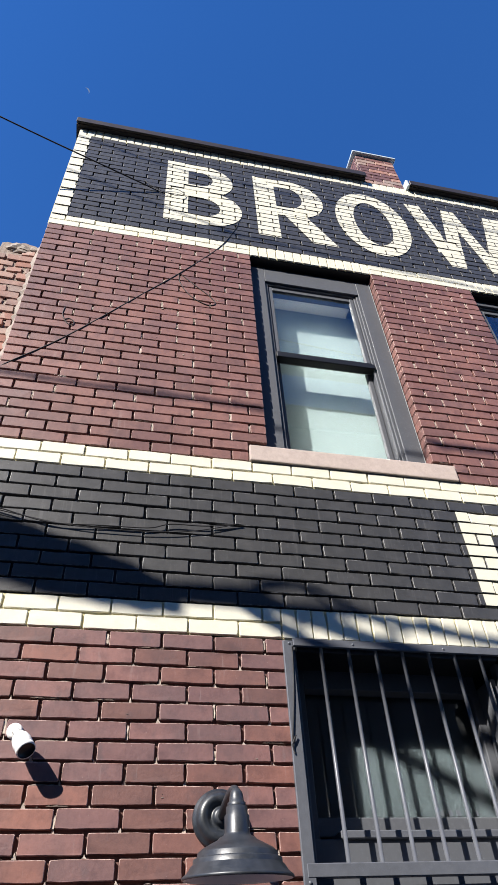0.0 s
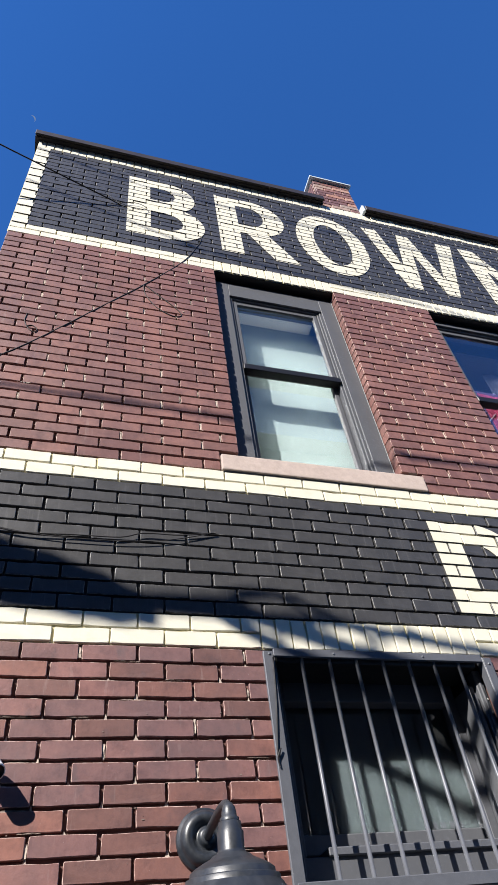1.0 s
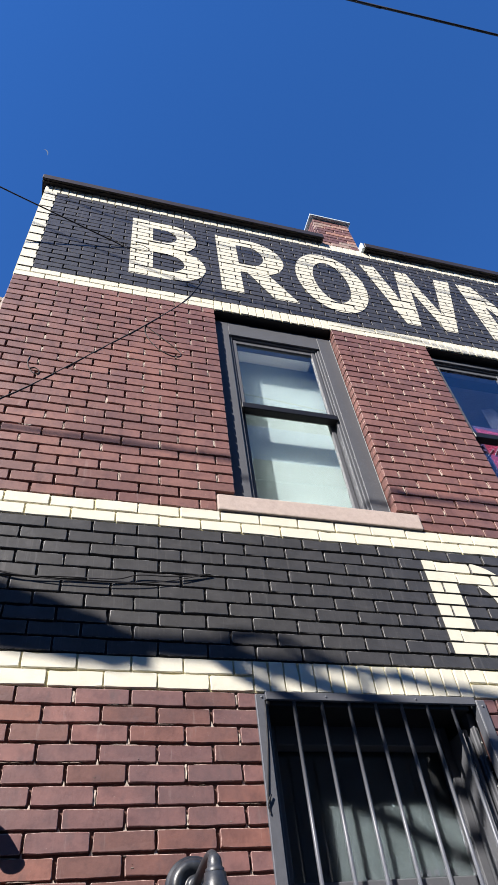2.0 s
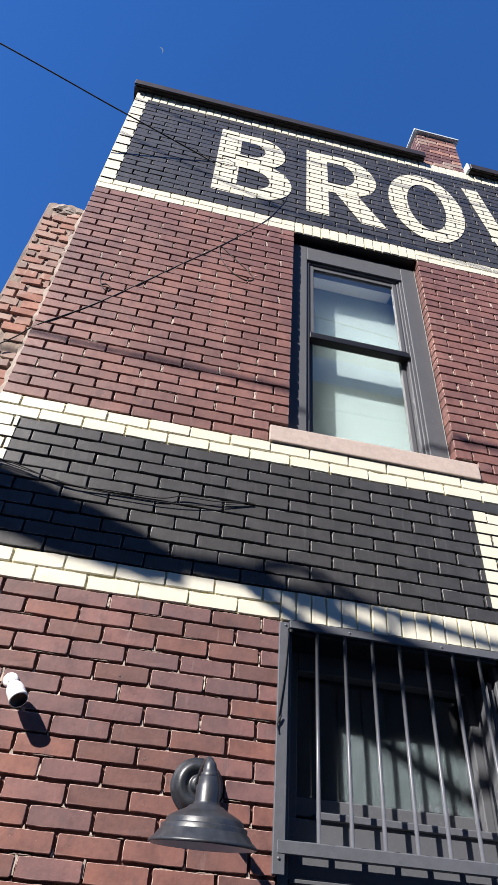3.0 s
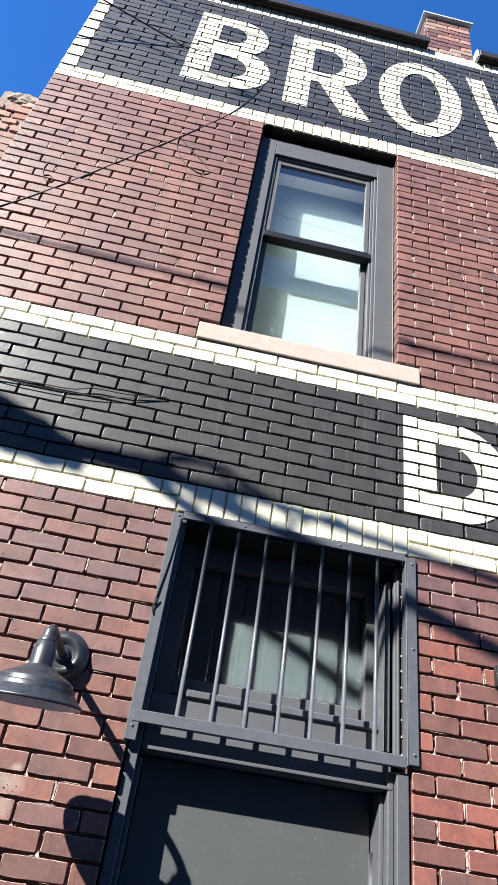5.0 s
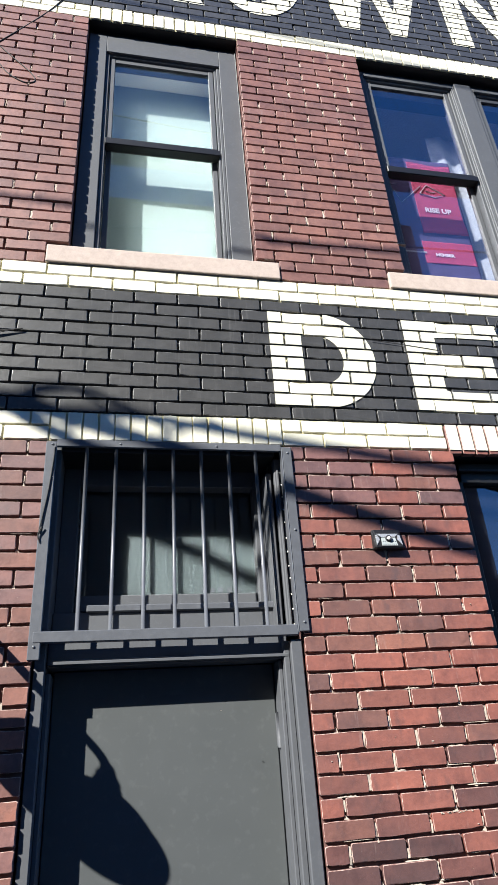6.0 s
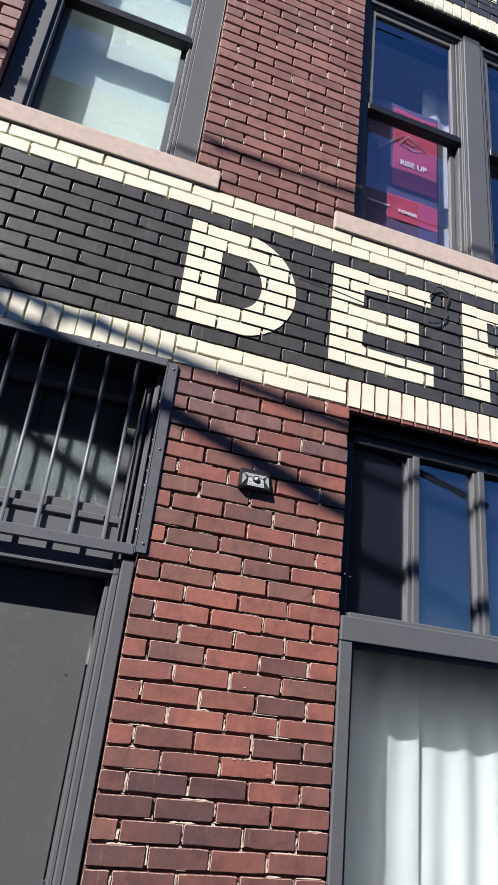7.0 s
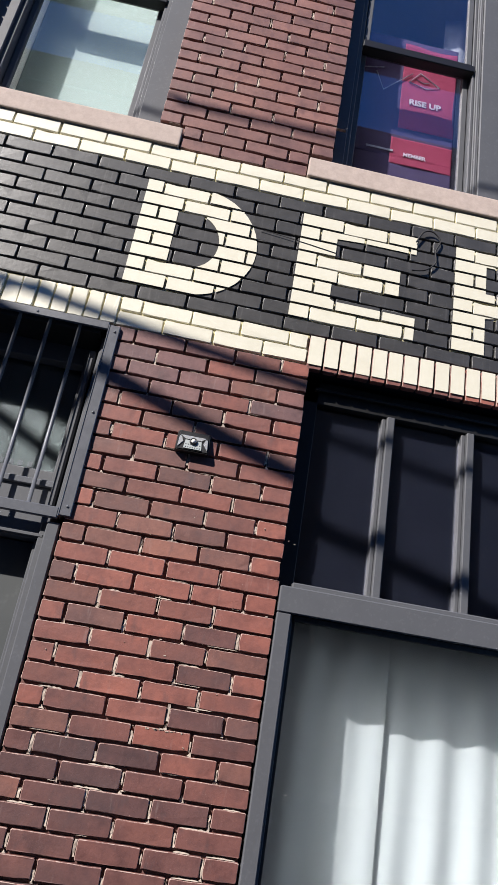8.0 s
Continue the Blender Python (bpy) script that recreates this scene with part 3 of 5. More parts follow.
stone_sill(*SILL1)
stone_sill(*SILL2)

# the flag inside the paired window
FLY = 0.30


def cloth(x0, x1, z0, z1, y, amp, waves, nx=40, nz=24, thick=0.004, seed=0.0, top_wave=0.0):
    b = bmesh.new()
    bmesh.ops.create_grid(b, x_segments=nx, y_segments=nz, size=0.5)
    for v in b.verts:
        u, w = v.co.x + 0.5, v.co.y + 0.5
        x = x0 + u * (x1 - x0)
        fold = math.sin(u * waves * 2 * math.pi + 0.8 * math.sin(3 * w + seed) + seed) + 0.4 * math.sin(u * waves * 4.7 + seed * 2 + w)
        z = z0 + w * (z1 - z0) + top_wave * w * math.sin(u * waves * 6.28 + seed)
        v.co = Vector((x, y + amp * fold, z))
    for f in b.faces:
        f.smooth = True
    r = bmesh.ops.extrude_face_region(b, geom=b.faces[:])
    for g in r["geom"]:
        if isinstance(g, bmesh.types.BMVert):
            g.co.y += thick
    return b


c = cloth(3.2, 3.42, 3.95, 5.6, 0.37, 0.01, 1.5, 30, 10, seed=0.7)
tagged(part("curtain", c, M_CURTAIN), "white curtain hanging beside the flag", "curtain")
flag = thing("flag", "red cloth flag with white lettering hung inside the window", "flag")
cloth_part = part("cloth", cloth(2.68, 3.265, 3.95, 5.24, FLY + 0.003, 0.0015, 1.6, seed=1.1), M_FLAGN, flag, "navy ground of the flag")
part("red_field", cloth(2.945, 3.262, 4.555, 5.2, FLY, 0.0012, 0.9, seed=1.1, thick=0.002, top_wave=0.01), M_FLAG, cloth_part, "red upper field")
part("red_band", cloth(2.915, 3.262, 4.295, 4.478, FLY, 0.0012, 0.9, seed=1.1, thick=0.002), M_FLAG, cloth_part, "red lower band")


def lettering(name, body, size, x, y, z, parent, material):
    cu = bpy.data.curves.new(name, 'FONT')
    cu.body, cu.size, cu.extrude, cu.offset = body, size, 0.001, size * 0.03
    cu.align_x = 'CENTER'
    ob = new(name, cu)
    me = bpy.data.meshes.new_from_object(ob)
    bpy.data.objects.remove(ob)
    me.materials.clear()
    me.materials.append(material)
    ob = new(name, me)
    ob.matrix_world = pose(x, y, z, 90, 0, 0)
    ob.parent = parent
    return ob


lettering("lettering", "RISE UP", 0.056, 3.085, FLY - 0.005, 4.735, cloth_part, M_INK)
lettering("lettering", "MEMBER", 0.034, 3.05, FLY - 0.005, 4.352, cloth_part, M_INK)
part("small_print", B(2.78, 2.93, FLY - 0.0045, FLY - 0.0028, 4.37, 4.382), M_INKG, cloth_part, "faint grey bar of small lettering")
for pts in ([(2.985, 4.90), (3.045, 4.985), (3.165, 4.905), (3.085, 4.875), (2.985, 4.90)], [(2.79, 4.93), (2.84, 4.80), (3.0, 4.97)], [(2.72, 4.94), (2.83, 4.97)], [(3.03, 4.93), (3.07, 4.915), (3.10, 4.925)]):
    part("emblem_line", tube(bmesh.new(), [(x, FLY - 0.006, z) for x, z in pts], 0.0032, 6, 1), M_INKG, cloth_part, "grey line of the emblem")

# ---- door with barred transom ----
DY = 0.15
door_1 = thing("door_1", "plain grey steel door in a grey steel frame", "door", kind="structure")
part("leaf", B(0.885, 1.708, DY, DY + 0.045, 0.02, 1.955, bevel=0.003), M_DOOR, door_1)
part("left_jamb", box(B(DOOR[0] + 0.002, 0.865, 0.02, 0.24, 0.0, 2.836, bevel=0.003), 0.865, 0.882, 0.06, 0.24, 0.0, 1.94, bevel=0.003), M_FRAME, door_1)
rj = B(1.752, DOOR[1] - 0.003, 0.006, 0.24, 0.0, 2.02, bevel=0.004)
box(rj, 1.728, 1.752, 0.03, 0.24, 0.0, 2.02, bevel=0.004)
box(rj, 1.712, 1.728, 0.065, 0.24, 0.0, 1.955, bevel=0.003)
part("right_jamb", rj, M_FRAME, door_1)
tb = B(0.866, 1.752, 0.058, 0.24, 1.958, 2.085, bevel=0.004)
box(tb, 0.866, 1.74, 0.048, 0.075, 1.962, 1.982, bevel=0.003)
part("transom_bar", tb, M_FRAME, door_1)
part("drip_trim", B(0.872, 1.745, 0.028, 0.06, 1.962, 1.974, bevel=0.002), M_FRAME, door_1)
for z in (1.66, 0.9, 0.2):
    h = B(1.703, 1.722, DY - 0.012, DY + 0.002, z, z + 0.115, bevel=0.003)
    tube(h, [(1.712, DY - 0.012, z - 0.003), (1.712, DY - 0.012, z + 0.118)], 0.008, 10, 1)
    part("hinge", h, M_FRAME, door_1)

transom = thing("window_3", "fixed transom window over the door in grey frame", "window", kind="structure")
part("apron", B(0.866, 1.752, 0.125, 0.24, 2.085, 2.165, bevel=0.003), M_FRAME, transom)
part("ledge", B(0.99, 1.725, 0.112, 0.226, 2.163, 2.190, bevel=0.004), M_GRILLE, transom, "chipped grey ledge")
tf = B(0.866, 0.935, 0.18, 0.28, 2.165, 2.836, bevel=0.003)
box(tf, 1.685, 1.722, 0.18, 0.28, 2.165, 2.836, bevel=0.003)
box(tf, 0.935, 1.685, 0.18, 0.28, 2.715, 2.836, bevel=0.003)
box(tf, 0.935, 1.685, 0.226, 0.28, 2.19, 2.255, bevel=0.004)
part("frame", tf, M_FRAME, transom)
pane = part("pane", B(0.93, 1.69, 0.238, 0.242, 2.25, 2.72), M_GLASS_SHOP, transom)
pane.visible_shadow = False
part("panel", B(0.93, 1.69, 0.25, 0.266, 2.24, 2.73), M_BOARD, transom, "grey-green board behind the glass")
for x in (1.45, 1.485, 1.52, 1.56, 1.595):
    part("letter_bar", B(x, x + 0.02, 0.2485, 0.2498, 2.262, 2.284), M_FRAME, transom, "faint bar of worn lettering")
side = B(1.757, 1.794, 0.05, 0.26, 2.06, 2.80, bevel=0.004)
box(side, 1.765, 1.776, 0.038, 0.052, 2.06, 2.74, bevel=0.003)
part("side_lining", side, M_FRAME, transom)
# solid black strip in place of a gap lost in shade
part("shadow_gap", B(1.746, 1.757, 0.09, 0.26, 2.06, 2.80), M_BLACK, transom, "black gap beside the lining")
part("inner_stop", box(B(1.722, 1.746, 0.062, 0.19, 2.085, 2.735, bevel=0.003), 1.728, 1.742, 0.052, 0.064, 2.085, 2.70, bevel=0.002), M_FRAME, transom)
rc = random.Random(31)
for i in range(11):
    z = 2.09 + i * 0.058 + rc.uniform(-0.008, 0.008)
    dab = bmesh.new()
    bmesh.ops.create_icosphere(dab, subdivisions=1, radius=0.0045)
    dab.transform(pose(1.785, 0.048, z, rc.uniform(0, 90), rc.uniform(0, 90)) @ Matrix.Diagonal((1.0, 0.7, rc.uniform(0.6, 1.3), 1.0)))
    part("caulk_dab", dab, M_WHITE, transom, "pale dab of caulk")
# coloured black so the head of the recess looks deep in shade
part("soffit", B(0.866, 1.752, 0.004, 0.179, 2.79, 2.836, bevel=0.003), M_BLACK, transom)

grille = thing("window_grille", "grey painted steel security grille over the transom", "window grille")
part("left_strap", B(0.805, 0.847, -0.012, 0.002, 1.975, 2.828, bevel=0.0025), M_GRILLE, grille)
part("right_strap", B(1.787, 1.828, -0.012, 0.002, 2.045, 2.828, bevel=0.0025), M_GRILLE, grille)
part("right_flange", B(1.7825, 1.787, -0.014, 0.03, 2.04, 2.828, bevel=0.0015), M_GRILLE, grille)
part("top_strap", B(0.847, 1.7825, -0.013, 0.002, 2.806, 2.839, bevel=0.0025), M_GRILLE, grille)
part("bottom_rail", B(0.818, 1.7825, -0.014, 0.014, 2.032, 2.072, bevel=0.003), M_GRILLE, grille)
for i in range(7):
    x = 0.966 + i * 0.1172
    part("bar", tube(bmesh.new(), [(x, 0.006, 2.07), (x, 0.006, 2.808)], 0.0075, 10, 1), M_GRILLE, grille)
for x, z in ((0.825, 2.02), (0.812, 2.45), (0.83, 2.815), (1.81, 2.08), (1.81, 2.45), (1.81, 2.80), (1.1, 2.822), (1.5, 2.822)):
    part("bolt", lathe(bmesh.new(), [(0.0, 0.004), (0.004, 0.0035), (0.006, 0.0)], pose(x, -0.012, z, 90), 8), M_GRILLE, grille)
wire = tube(bmesh.new(), [(0.812, -0.016, 2.40), (0.806, -0.02, 2.43), (0.82, -0.022, 2.46), (0.808, -0.018, 2.44), (0.83, -0.016, 2.62), (0.842, -0.015, 2.80)], 0.0028, 6)
tagged(part("loose_wire", wire, M_CABLE), "thin dark wire twisted round the grille strap", "wire")

# ---- gooseneck barn lamp ----
LX, LY, LZ = 0.531, -0.338, 1.986
lamp = thing("wall_lamp", "weathered black gooseneck barn lamp bolted to the brick", "wall lamp")
plate = lathe(bmesh.new(), [(0.0, 0.05), (0.02, 0.05), (0.027, 0.046), (0.03, 0.036), (0.038, 0.03), (0.046, 0.036), (0.056, 0.045), (0.068, 0.047), (0.08, 0.04), (0.089, 0.026), (0.092, 0.014), (0.1, 0.012), (0.102, 0.004), (0.102, -0.006)], pose(LX + 0.008, -0.004, 2.198, 90) @ Matrix.Scale(0.87, 4))
part("wall_plate", plate, M_LAMP, lamp)
part("arm", tube(bmesh.new(), [(LX + 0.008, -0.05, 2.198), (LX + 0.005, -0.12, 2.203), (LX, -0.24, 2.207), (LX, LY + 0.03, 2.204), (LX, LY + 0.004, 2.184), (LX, LY, 2.145)], 0.0135, 14, 6), M_LAMP, lamp)
tip = lathe(bmesh.new(), [(0.0, 0.216), (0.01, 0.213), (0.017, 0.204), (0.02, 0.192), (0.021, 0.18), (0.026, 0.176), (0.026, 0.168)], pose(LX, LY, LZ))
part("finial", tip, M_LAMP, lamp)
outer = [(0.022, 0.17), (0.03, 0.167), (0.031, 0.148), (0.035, 0.144), (0.035, 0.104), (0.039, 0.096), (0.05, 0.092), (0.056, 0.086), (0.08, 0.075), (0.098, 0.066), (0.107, 0.059), (0.109, 0.057), (0.1105, 0.046), (0.1115, 0.0445), (0.119, 0.0435), (0.121, 0.042), (0.1215, 0.032), (0.1225, 0.0305), (0.128, 0.026), (0.137, 0.013), (0.148, 0.005), (0.151, 0.002), (0.151, -0.002), (0.148, -0.004)]
TILT = pose(LX, LY, LZ + 0.15, 4.5) @ Matrix.Translation((0, 0, -0.15))
inner = [(0.1475, -0.0035), (0.134, 0.01), (0.122, 0.025), (0.113, 0.036), (0.106, 0.05), (0.088, 0.06), (0.066, 0.071), (0.03, 0.082), (0.0, 0.084)]
shell = part("shade", lathe(bmesh.new(), outer, TILT, 56), M_LAMP, lamp)
part("shade_lining", lathe(bmesh.new(), inner, TILT, 56), M_LAMPIN, shell, "white enamel lining")
part("bulb", lathe(bmesh.new(), [(0.0, 0.02), (0.018, 0.024), (0.028, 0.04), (0.026, 0.06), (0.014, 0.075), (0.013, 0.095)], TILT, 20), M_WHITE, lamp)

# ---- security camera and sensor light ----
cctv = thing("security_camera", "small white bullet security camera on the brick wall", "security camera")
CX, CZ = -0.138, 2.44
part("base", lathe(bmesh.new(), [(0.0, 0.018), (0.026, 0.018), (0.032, 0.012), (0.033, 0.0)], pose(CX - 0.012, 0.0, CZ + 0.018, 90) @ Matrix.Scale(0.8, 4), 24), M_WHITE, cctv)
part("bracket", tube(bmesh.new(), [(CX - 0.012, -0.01, CZ + 0.018), (CX - 0.01, -0.028, CZ + 0.016), (CX + 0.002, -0.04, CZ + 0.0)], 0.0105, 12), M_WHITE, cctv)
aim = look((CX + 0.008, -0.042, CZ - 0.008), (CX + 0.05, -0.085, CZ - 0.075)) @ pose(0, 0, -0.04) @ Matrix.Scale(0.95, 4)
part("housing", lathe(bmesh.new(), [(0.0, 0.046), (0.014, 0.044), (0.023, 0.038), (0.029, 0.026), (0.032, 0.008), (0.0325, -0.018), (0.031, -0.02), (0.031, -0.023), (0.0325, -0.025), (0.032, -0.04), (0.029, -0.04)], aim, 32), M_WHITE, cctv)
part("lens", lathe(bmesh.new(), [(0.029, -0.0395), (0.027, -0.028), (0.012, -0.026), (0.0, -0.024)], aim, 32), M_BLACK, cctv, "black lens face")

sensor = thing("sensor_light", "black solar sensor light with bright reflectors on the brick", "wall light")
SX0, SX1, SZ0, SZ1 = 2.135, 2.268, 2.362, 2.452
b = bmesh.new()
vs = [b.verts.new(p) for p in ((SX0, 0, SZ0), (SX1, 0, SZ0), (SX1, 0, SZ1), (SX0, 0, SZ1), (SX0 + 0.004, -0.032, SZ0 + 0.004), (SX1 - 0.004, -0.032, SZ0 + 0.004), (SX1 - 0.01, -0.014, SZ1 - 0.004), (SX0 + 0.01, -0.014, SZ1 - 0.004))]
for f in ((4, 5, 6, 7), (0, 1, 5, 4), (1, 2, 6, 5), (2, 3, 7, 6), (3, 0, 4, 7), (3, 2, 1, 0)):
    b.faces.new([vs[i] for i in f])
bmesh.ops.recalc_face_normals(b, faces=b.faces[:])
bmesh.ops.bevel(b, geom=b.edges[:], offset=0.004, segments=2, affect='EDGES')
part("housing", b, M_BLACK, sensor)


def facet(name, pts, material, parent, thick=0.003):
    f = bmesh.new()
    f.faces.new([f.verts.new(p) for p in pts])
    bmesh.ops.recalc_face_normals(f, faces=f.faces[:])
    r = bmesh.ops.extrude_face_region(f, geom=f.faces[:])
    for g in r["geom"]:
        if isinstance(g, bmesh.types.BMVert):
            g.co.y -= thick
    return part(name, f, material, parent)


def on_front(x, z):
    return (x, -0.032 + 0.018 * (z - SZ0 - 0.004) / (SZ1 - SZ0 - 0.008) - 0.001, z)


facet("reflector", [on_front(*p) for p in ((SX0 + 0.016, SZ0 + 0.066), (SX1 - 0.02, SZ0 + 0.066), (SX1 - 0.036, SZ0 + 0.052), (SX0 + 0.034, SZ0 + 0.052))], M_SILVER, sensor)
facet("reflector", [on_front(*p) for p in ((SX0 + 0.01, SZ0 + 0.014), (SX0 + 0.028, SZ0 + 0.04), (SX0 + 0.02, SZ0 + 0.06), (SX0 + 0.012, SZ0 + 0.06))], M_SILVER, sensor)
facet("reflector", [on_front(*p) for p in ((SX1 - 0.01, SZ0 + 0.014), (SX1 - 0.028, SZ0 + 0.04), (SX1 - 0.022, SZ0 + 0.06), (SX1 - 0.014, SZ0 + 0.06))], M_SILVER, sensor)
panel = facet("led_panel", [on_front(*p) for p in ((SX0 + 0.032, SZ0 + 0.012), (SX1 - 0.032, SZ0 + 0.012), (SX1 - 0.036, SZ0 + 0.048), (SX0 + 0.036, SZ0 + 0.048))], M_INKG, sensor)
for i in range(7):
    for j in range(2):
        x, z = SX0 + 0.04 + i * 0.0088, SZ0 + 0.018 + j * 0.012
        part("led", lathe(bmesh.new(), [(0.0, 0.0016), (0.0022, 0.001), (0.0028, 0.0)], Matrix.Translation(Vector(on_front(x, z)) + Vector((0, -0.003, 0))) @ pose(0, 0, 0, 74), 8), M_GRILLE, panel)
DOME = Matrix.Translation(Vector(on_front((SX0 + SX1) / 2, SZ0 + 0.042)) + Vector((0, -0.002, 0))) @ pose(0, 0, 0, 74)
ring = part("sensor_ring", lathe(bmesh.new(), [(0.009, 0.004), (0.01, 0.009), (0.013, 0.009), (0.0145, 0.004), (0.0145, 0.0)], DOME, 24), M_BLACK, sensor)
part("sensor_dome", lathe(bmesh.new(), [(0.0, 0.013), (0.004, 0.012), (0.007, 0.0095), (0.0092, 0.004)], DOME, 20), M_WHITE, ring, "white domed lens")

# ---- shop window ----
shopfront = thing("window_4", "grey framed shop window with transom lights above", "window", kind="structure")
SBZ0, SBZ1 = 1.852, 1.945
part("left_jamb", box(B(SHOP[0] + 0.002, 2.662, -0.004, 0.1, 0.5, SBZ0, bevel=0.004), 2.662, 2.672, 0.02, 0.1, 0.5, SBZ0, bevel=0.002), M_FRAME, shopfront)
tr = B(SHOP[0] + 0.002, SHOP[1], -0.008, 0.1, SBZ0, SBZ1, bevel=0.004)
box(tr, SHOP[0] + 0.05, SHOP[1], 0.03, 0.14, SBZ1, SBZ1 + 0.022, bevel=0.004)
part("transom_bar", tr, M_FRAME, shopfront)
# added unseen ledge that keeps sun through the transom off the curtain top
part("inner_ledge", B(2.62, SHOP[1], 0.1, 0.30, 1.90, 1.93, bevel=0.003), M_FRAME, shopfront)
part("glazing_bead", B(2.672, SHOP[1], 0.012, 0.04, SBZ0 - 0.022, SBZ0, bevel=0.003), M_BLACK, shopfront)
part("side_bead", B(2.672, 2.684, 0.03, 0.06, 0.5, SBZ0 - 0.022, bevel=0.002), M_BLACK, shopfront)
g = part("pane", B(2.676, SHOP[1], 0.052, 0.058, 0.5, SBZ0 - 0.01), M_GLASS_SHOP, shopfront, "large dusty display pane")
g.visible_shadow = False
tj = B(SHOP[0] + 0.002, 2.67, 0.085, 0.16, SBZ1, 2.815, bevel=0.003)
part("upper_jamb", tj, M_BLACK, shopfront)
part("head", box(B(SHOP[0] + 0.002, SHOP[1], 0.085, 0.16, 2.715, 2.815, bevel=0.003), SHOP[0] + 0.04, SHOP[1], 0.06, 0.09, 2.765, 2.775, bevel=0.002), M_BLACK, shopfront, "black steel head")
for i in range(6):
    x = 2.95 + i * 0.346
    mb = B(x + 0.018, x + 0.05, 0.075, 0.135, SBZ1 + 0.01, 2.716, bevel=0.003)
    box(mb, x, x + 0.018, 0.092, 0.135, SBZ1 + 0.01, 2.71, bevel=0.003)
    part("glazing_bar", mb, M_FRAME, shopfront)
xs = [2.668] + [2.95 + i * 0.346 for i in range(6)]
for i in range(6):
    x0 = xs[i] if i == 0 else xs[i] + 0.048
    g = part("pane", B(x0, xs[i + 1] + 0.002, 0.118, 0.122, SBZ1 + 0.012, 2.718), M_GLASS_DARK, shopfront)
    g.visible_shadow = False
    part("film", B(x0, xs[i + 1] + 0.002, 0.134, 0.14, SBZ1 + 0.012, 2.718), M_FILM, shopfront, "dark film behind the glass")
part("stall_riser", B(SHOP[0], SHOP[1], 0.0, 0.2, 0.0, 0.5, bevel=0.005), M_FRAME, shopfront)
specks = bmesh.new()
rg = random.Random(9)
for cx, cz in ((2.76, 1.78), (2.74, 1.52), (2.73, 1.28), (3.25, 1.80), (3.23, 1.74), (2.78, 1.1), (2.85, 1.45), (3.1, 1.66)):
    for i in range(5):
        x, z, s = cx + rg.gauss(0, 0.006), cz + rg.gauss(0, 0.012), rg.uniform(0.0008, 0.0034)
        a = [specks.verts.new((x + s * math.cos(k) * rg.uniform(0.5, 1.4), 0.0508, z + s * math.sin(k) * rg.uniform(0.5, 1.3))) for k in (0, 1.05, 2.1, 3.14, 4.2, 5.2)]
        specks.faces.new(a)
part("dust_specks", specks, M_GRIME, shopfront, "pale dried specks on the glass", kind="stuff")

for x0, x1, sd in ((2.70, 3.125, 0.4), (3.118, 3.95, 2.1), (3.94, 4.7, 0.9)):
    c = cloth(x0, x1, 0.3, 1.87, 0.278 + (0.02 if x0 > 3 else 0.0), 0.0075, 3.2 * (x1 - x0) / 0.4 * 0.8, 90, 10, seed=sd)
    tagged(part("curtain", c, M_CURTAIN), "white gathered curtain hanging behind the shop glass", "curtain", "shop curtains")


# ---- cables ----
def cable(name, label, pts, r, n=8, smooth=5):
    return tagged(part(name, tube(bmesh.new(), pts, r, n, smooth), M_CABLE), label, "cable")


def lifted(x, z, s):
    """A place s metres out from the wall whose shadow falls at (x, z)."""
    return (x - SLOPE * s, -s, z + SLOPE * s)


# the slanted tube stands for a cable merged with its soft shadow
cable("wall_cable", "black cable tacked slantwise down the red brick", [(0.11, -0.0005, 6.56), (0.35, -0.0005, 6.5), (0.63, -0.0005, 6.45), (0.74, -0.0005, 6.36), (0.752, -0.0005, 6.25), (0.70, -0.0005, 6.08), (0.58, -0.0005, 5.81), (0.32, -0.0005, 5.42), (0.12, -0.0005, 5.15), (-0.30, -0.0005, 4.59), (-0.565, -0.0005, 4.30), (-0.66, 0.03, 4.2), (-0.82, 0.06, 4.05)], 0.0036)
# this loop is a solid tube laid where a wire shadow falls
cable("cable_loop", "thin black cable loop hanging on the red brick", [(0.318, -0.002, 5.41), (0.33, -0.002, 5.30), (0.40, -0.002, 5.17), (0.50, -0.002, 5.10), (0.56, -0.002, 5.12), (0.53, -0.002, 5.19), (0.42, -0.002, 5.31), (0.33, -0.002, 5.41)], 0.003)
cable("cable_loop", "small black cable tail curled on the red brick", [(-0.34, -0.002, 4.87), (-0.345, -0.002, 4.8), (-0.32, -0.002, 4.73), (-0.285, -0.002, 4.70), (-0.27, -0.002, 4.73), (-0.30, -0.002, 4.76), (-0.33, -0.002, 4.745)], 0.0028)
cable("service_wire", "black service wire running from the wall to the street", [(0.117, -0.01, 6.55), (-0.473, -0.16, 6.592), (-1.063, -0.31, 6.645), (-3.42, -0.91, 6.9), (-11.7, -3.0, 8.2)], 0.0056)
cable("cable_loop", "knotted black service wire end on charcoal brick", [(0.0, -0.02, 6.68), (0.06, -0.02, 6.6), (0.16, -0.02, 6.53), (0.27, -0.02, 6.50), (0.33, -0.02, 6.54), (0.28, -0.02, 6.60), (0.2, -0.02, 6.6), (0.13, -0.02, 6.56)], 0.0026)
cable("wall_cable", "thin black cable strung along the charcoal brick", [(-0.59, -0.012, 3.40), (-0.40, -0.014, 3.365), (-0.18, -0.014, 3.31), (0.05, -0.014, 3.315), (0.24, -0.014, 3.32), (0.34, -0.014, 3.35), (0.5, -0.014, 3.355), (0.66, -0.012, 3.385)], 0.0028)
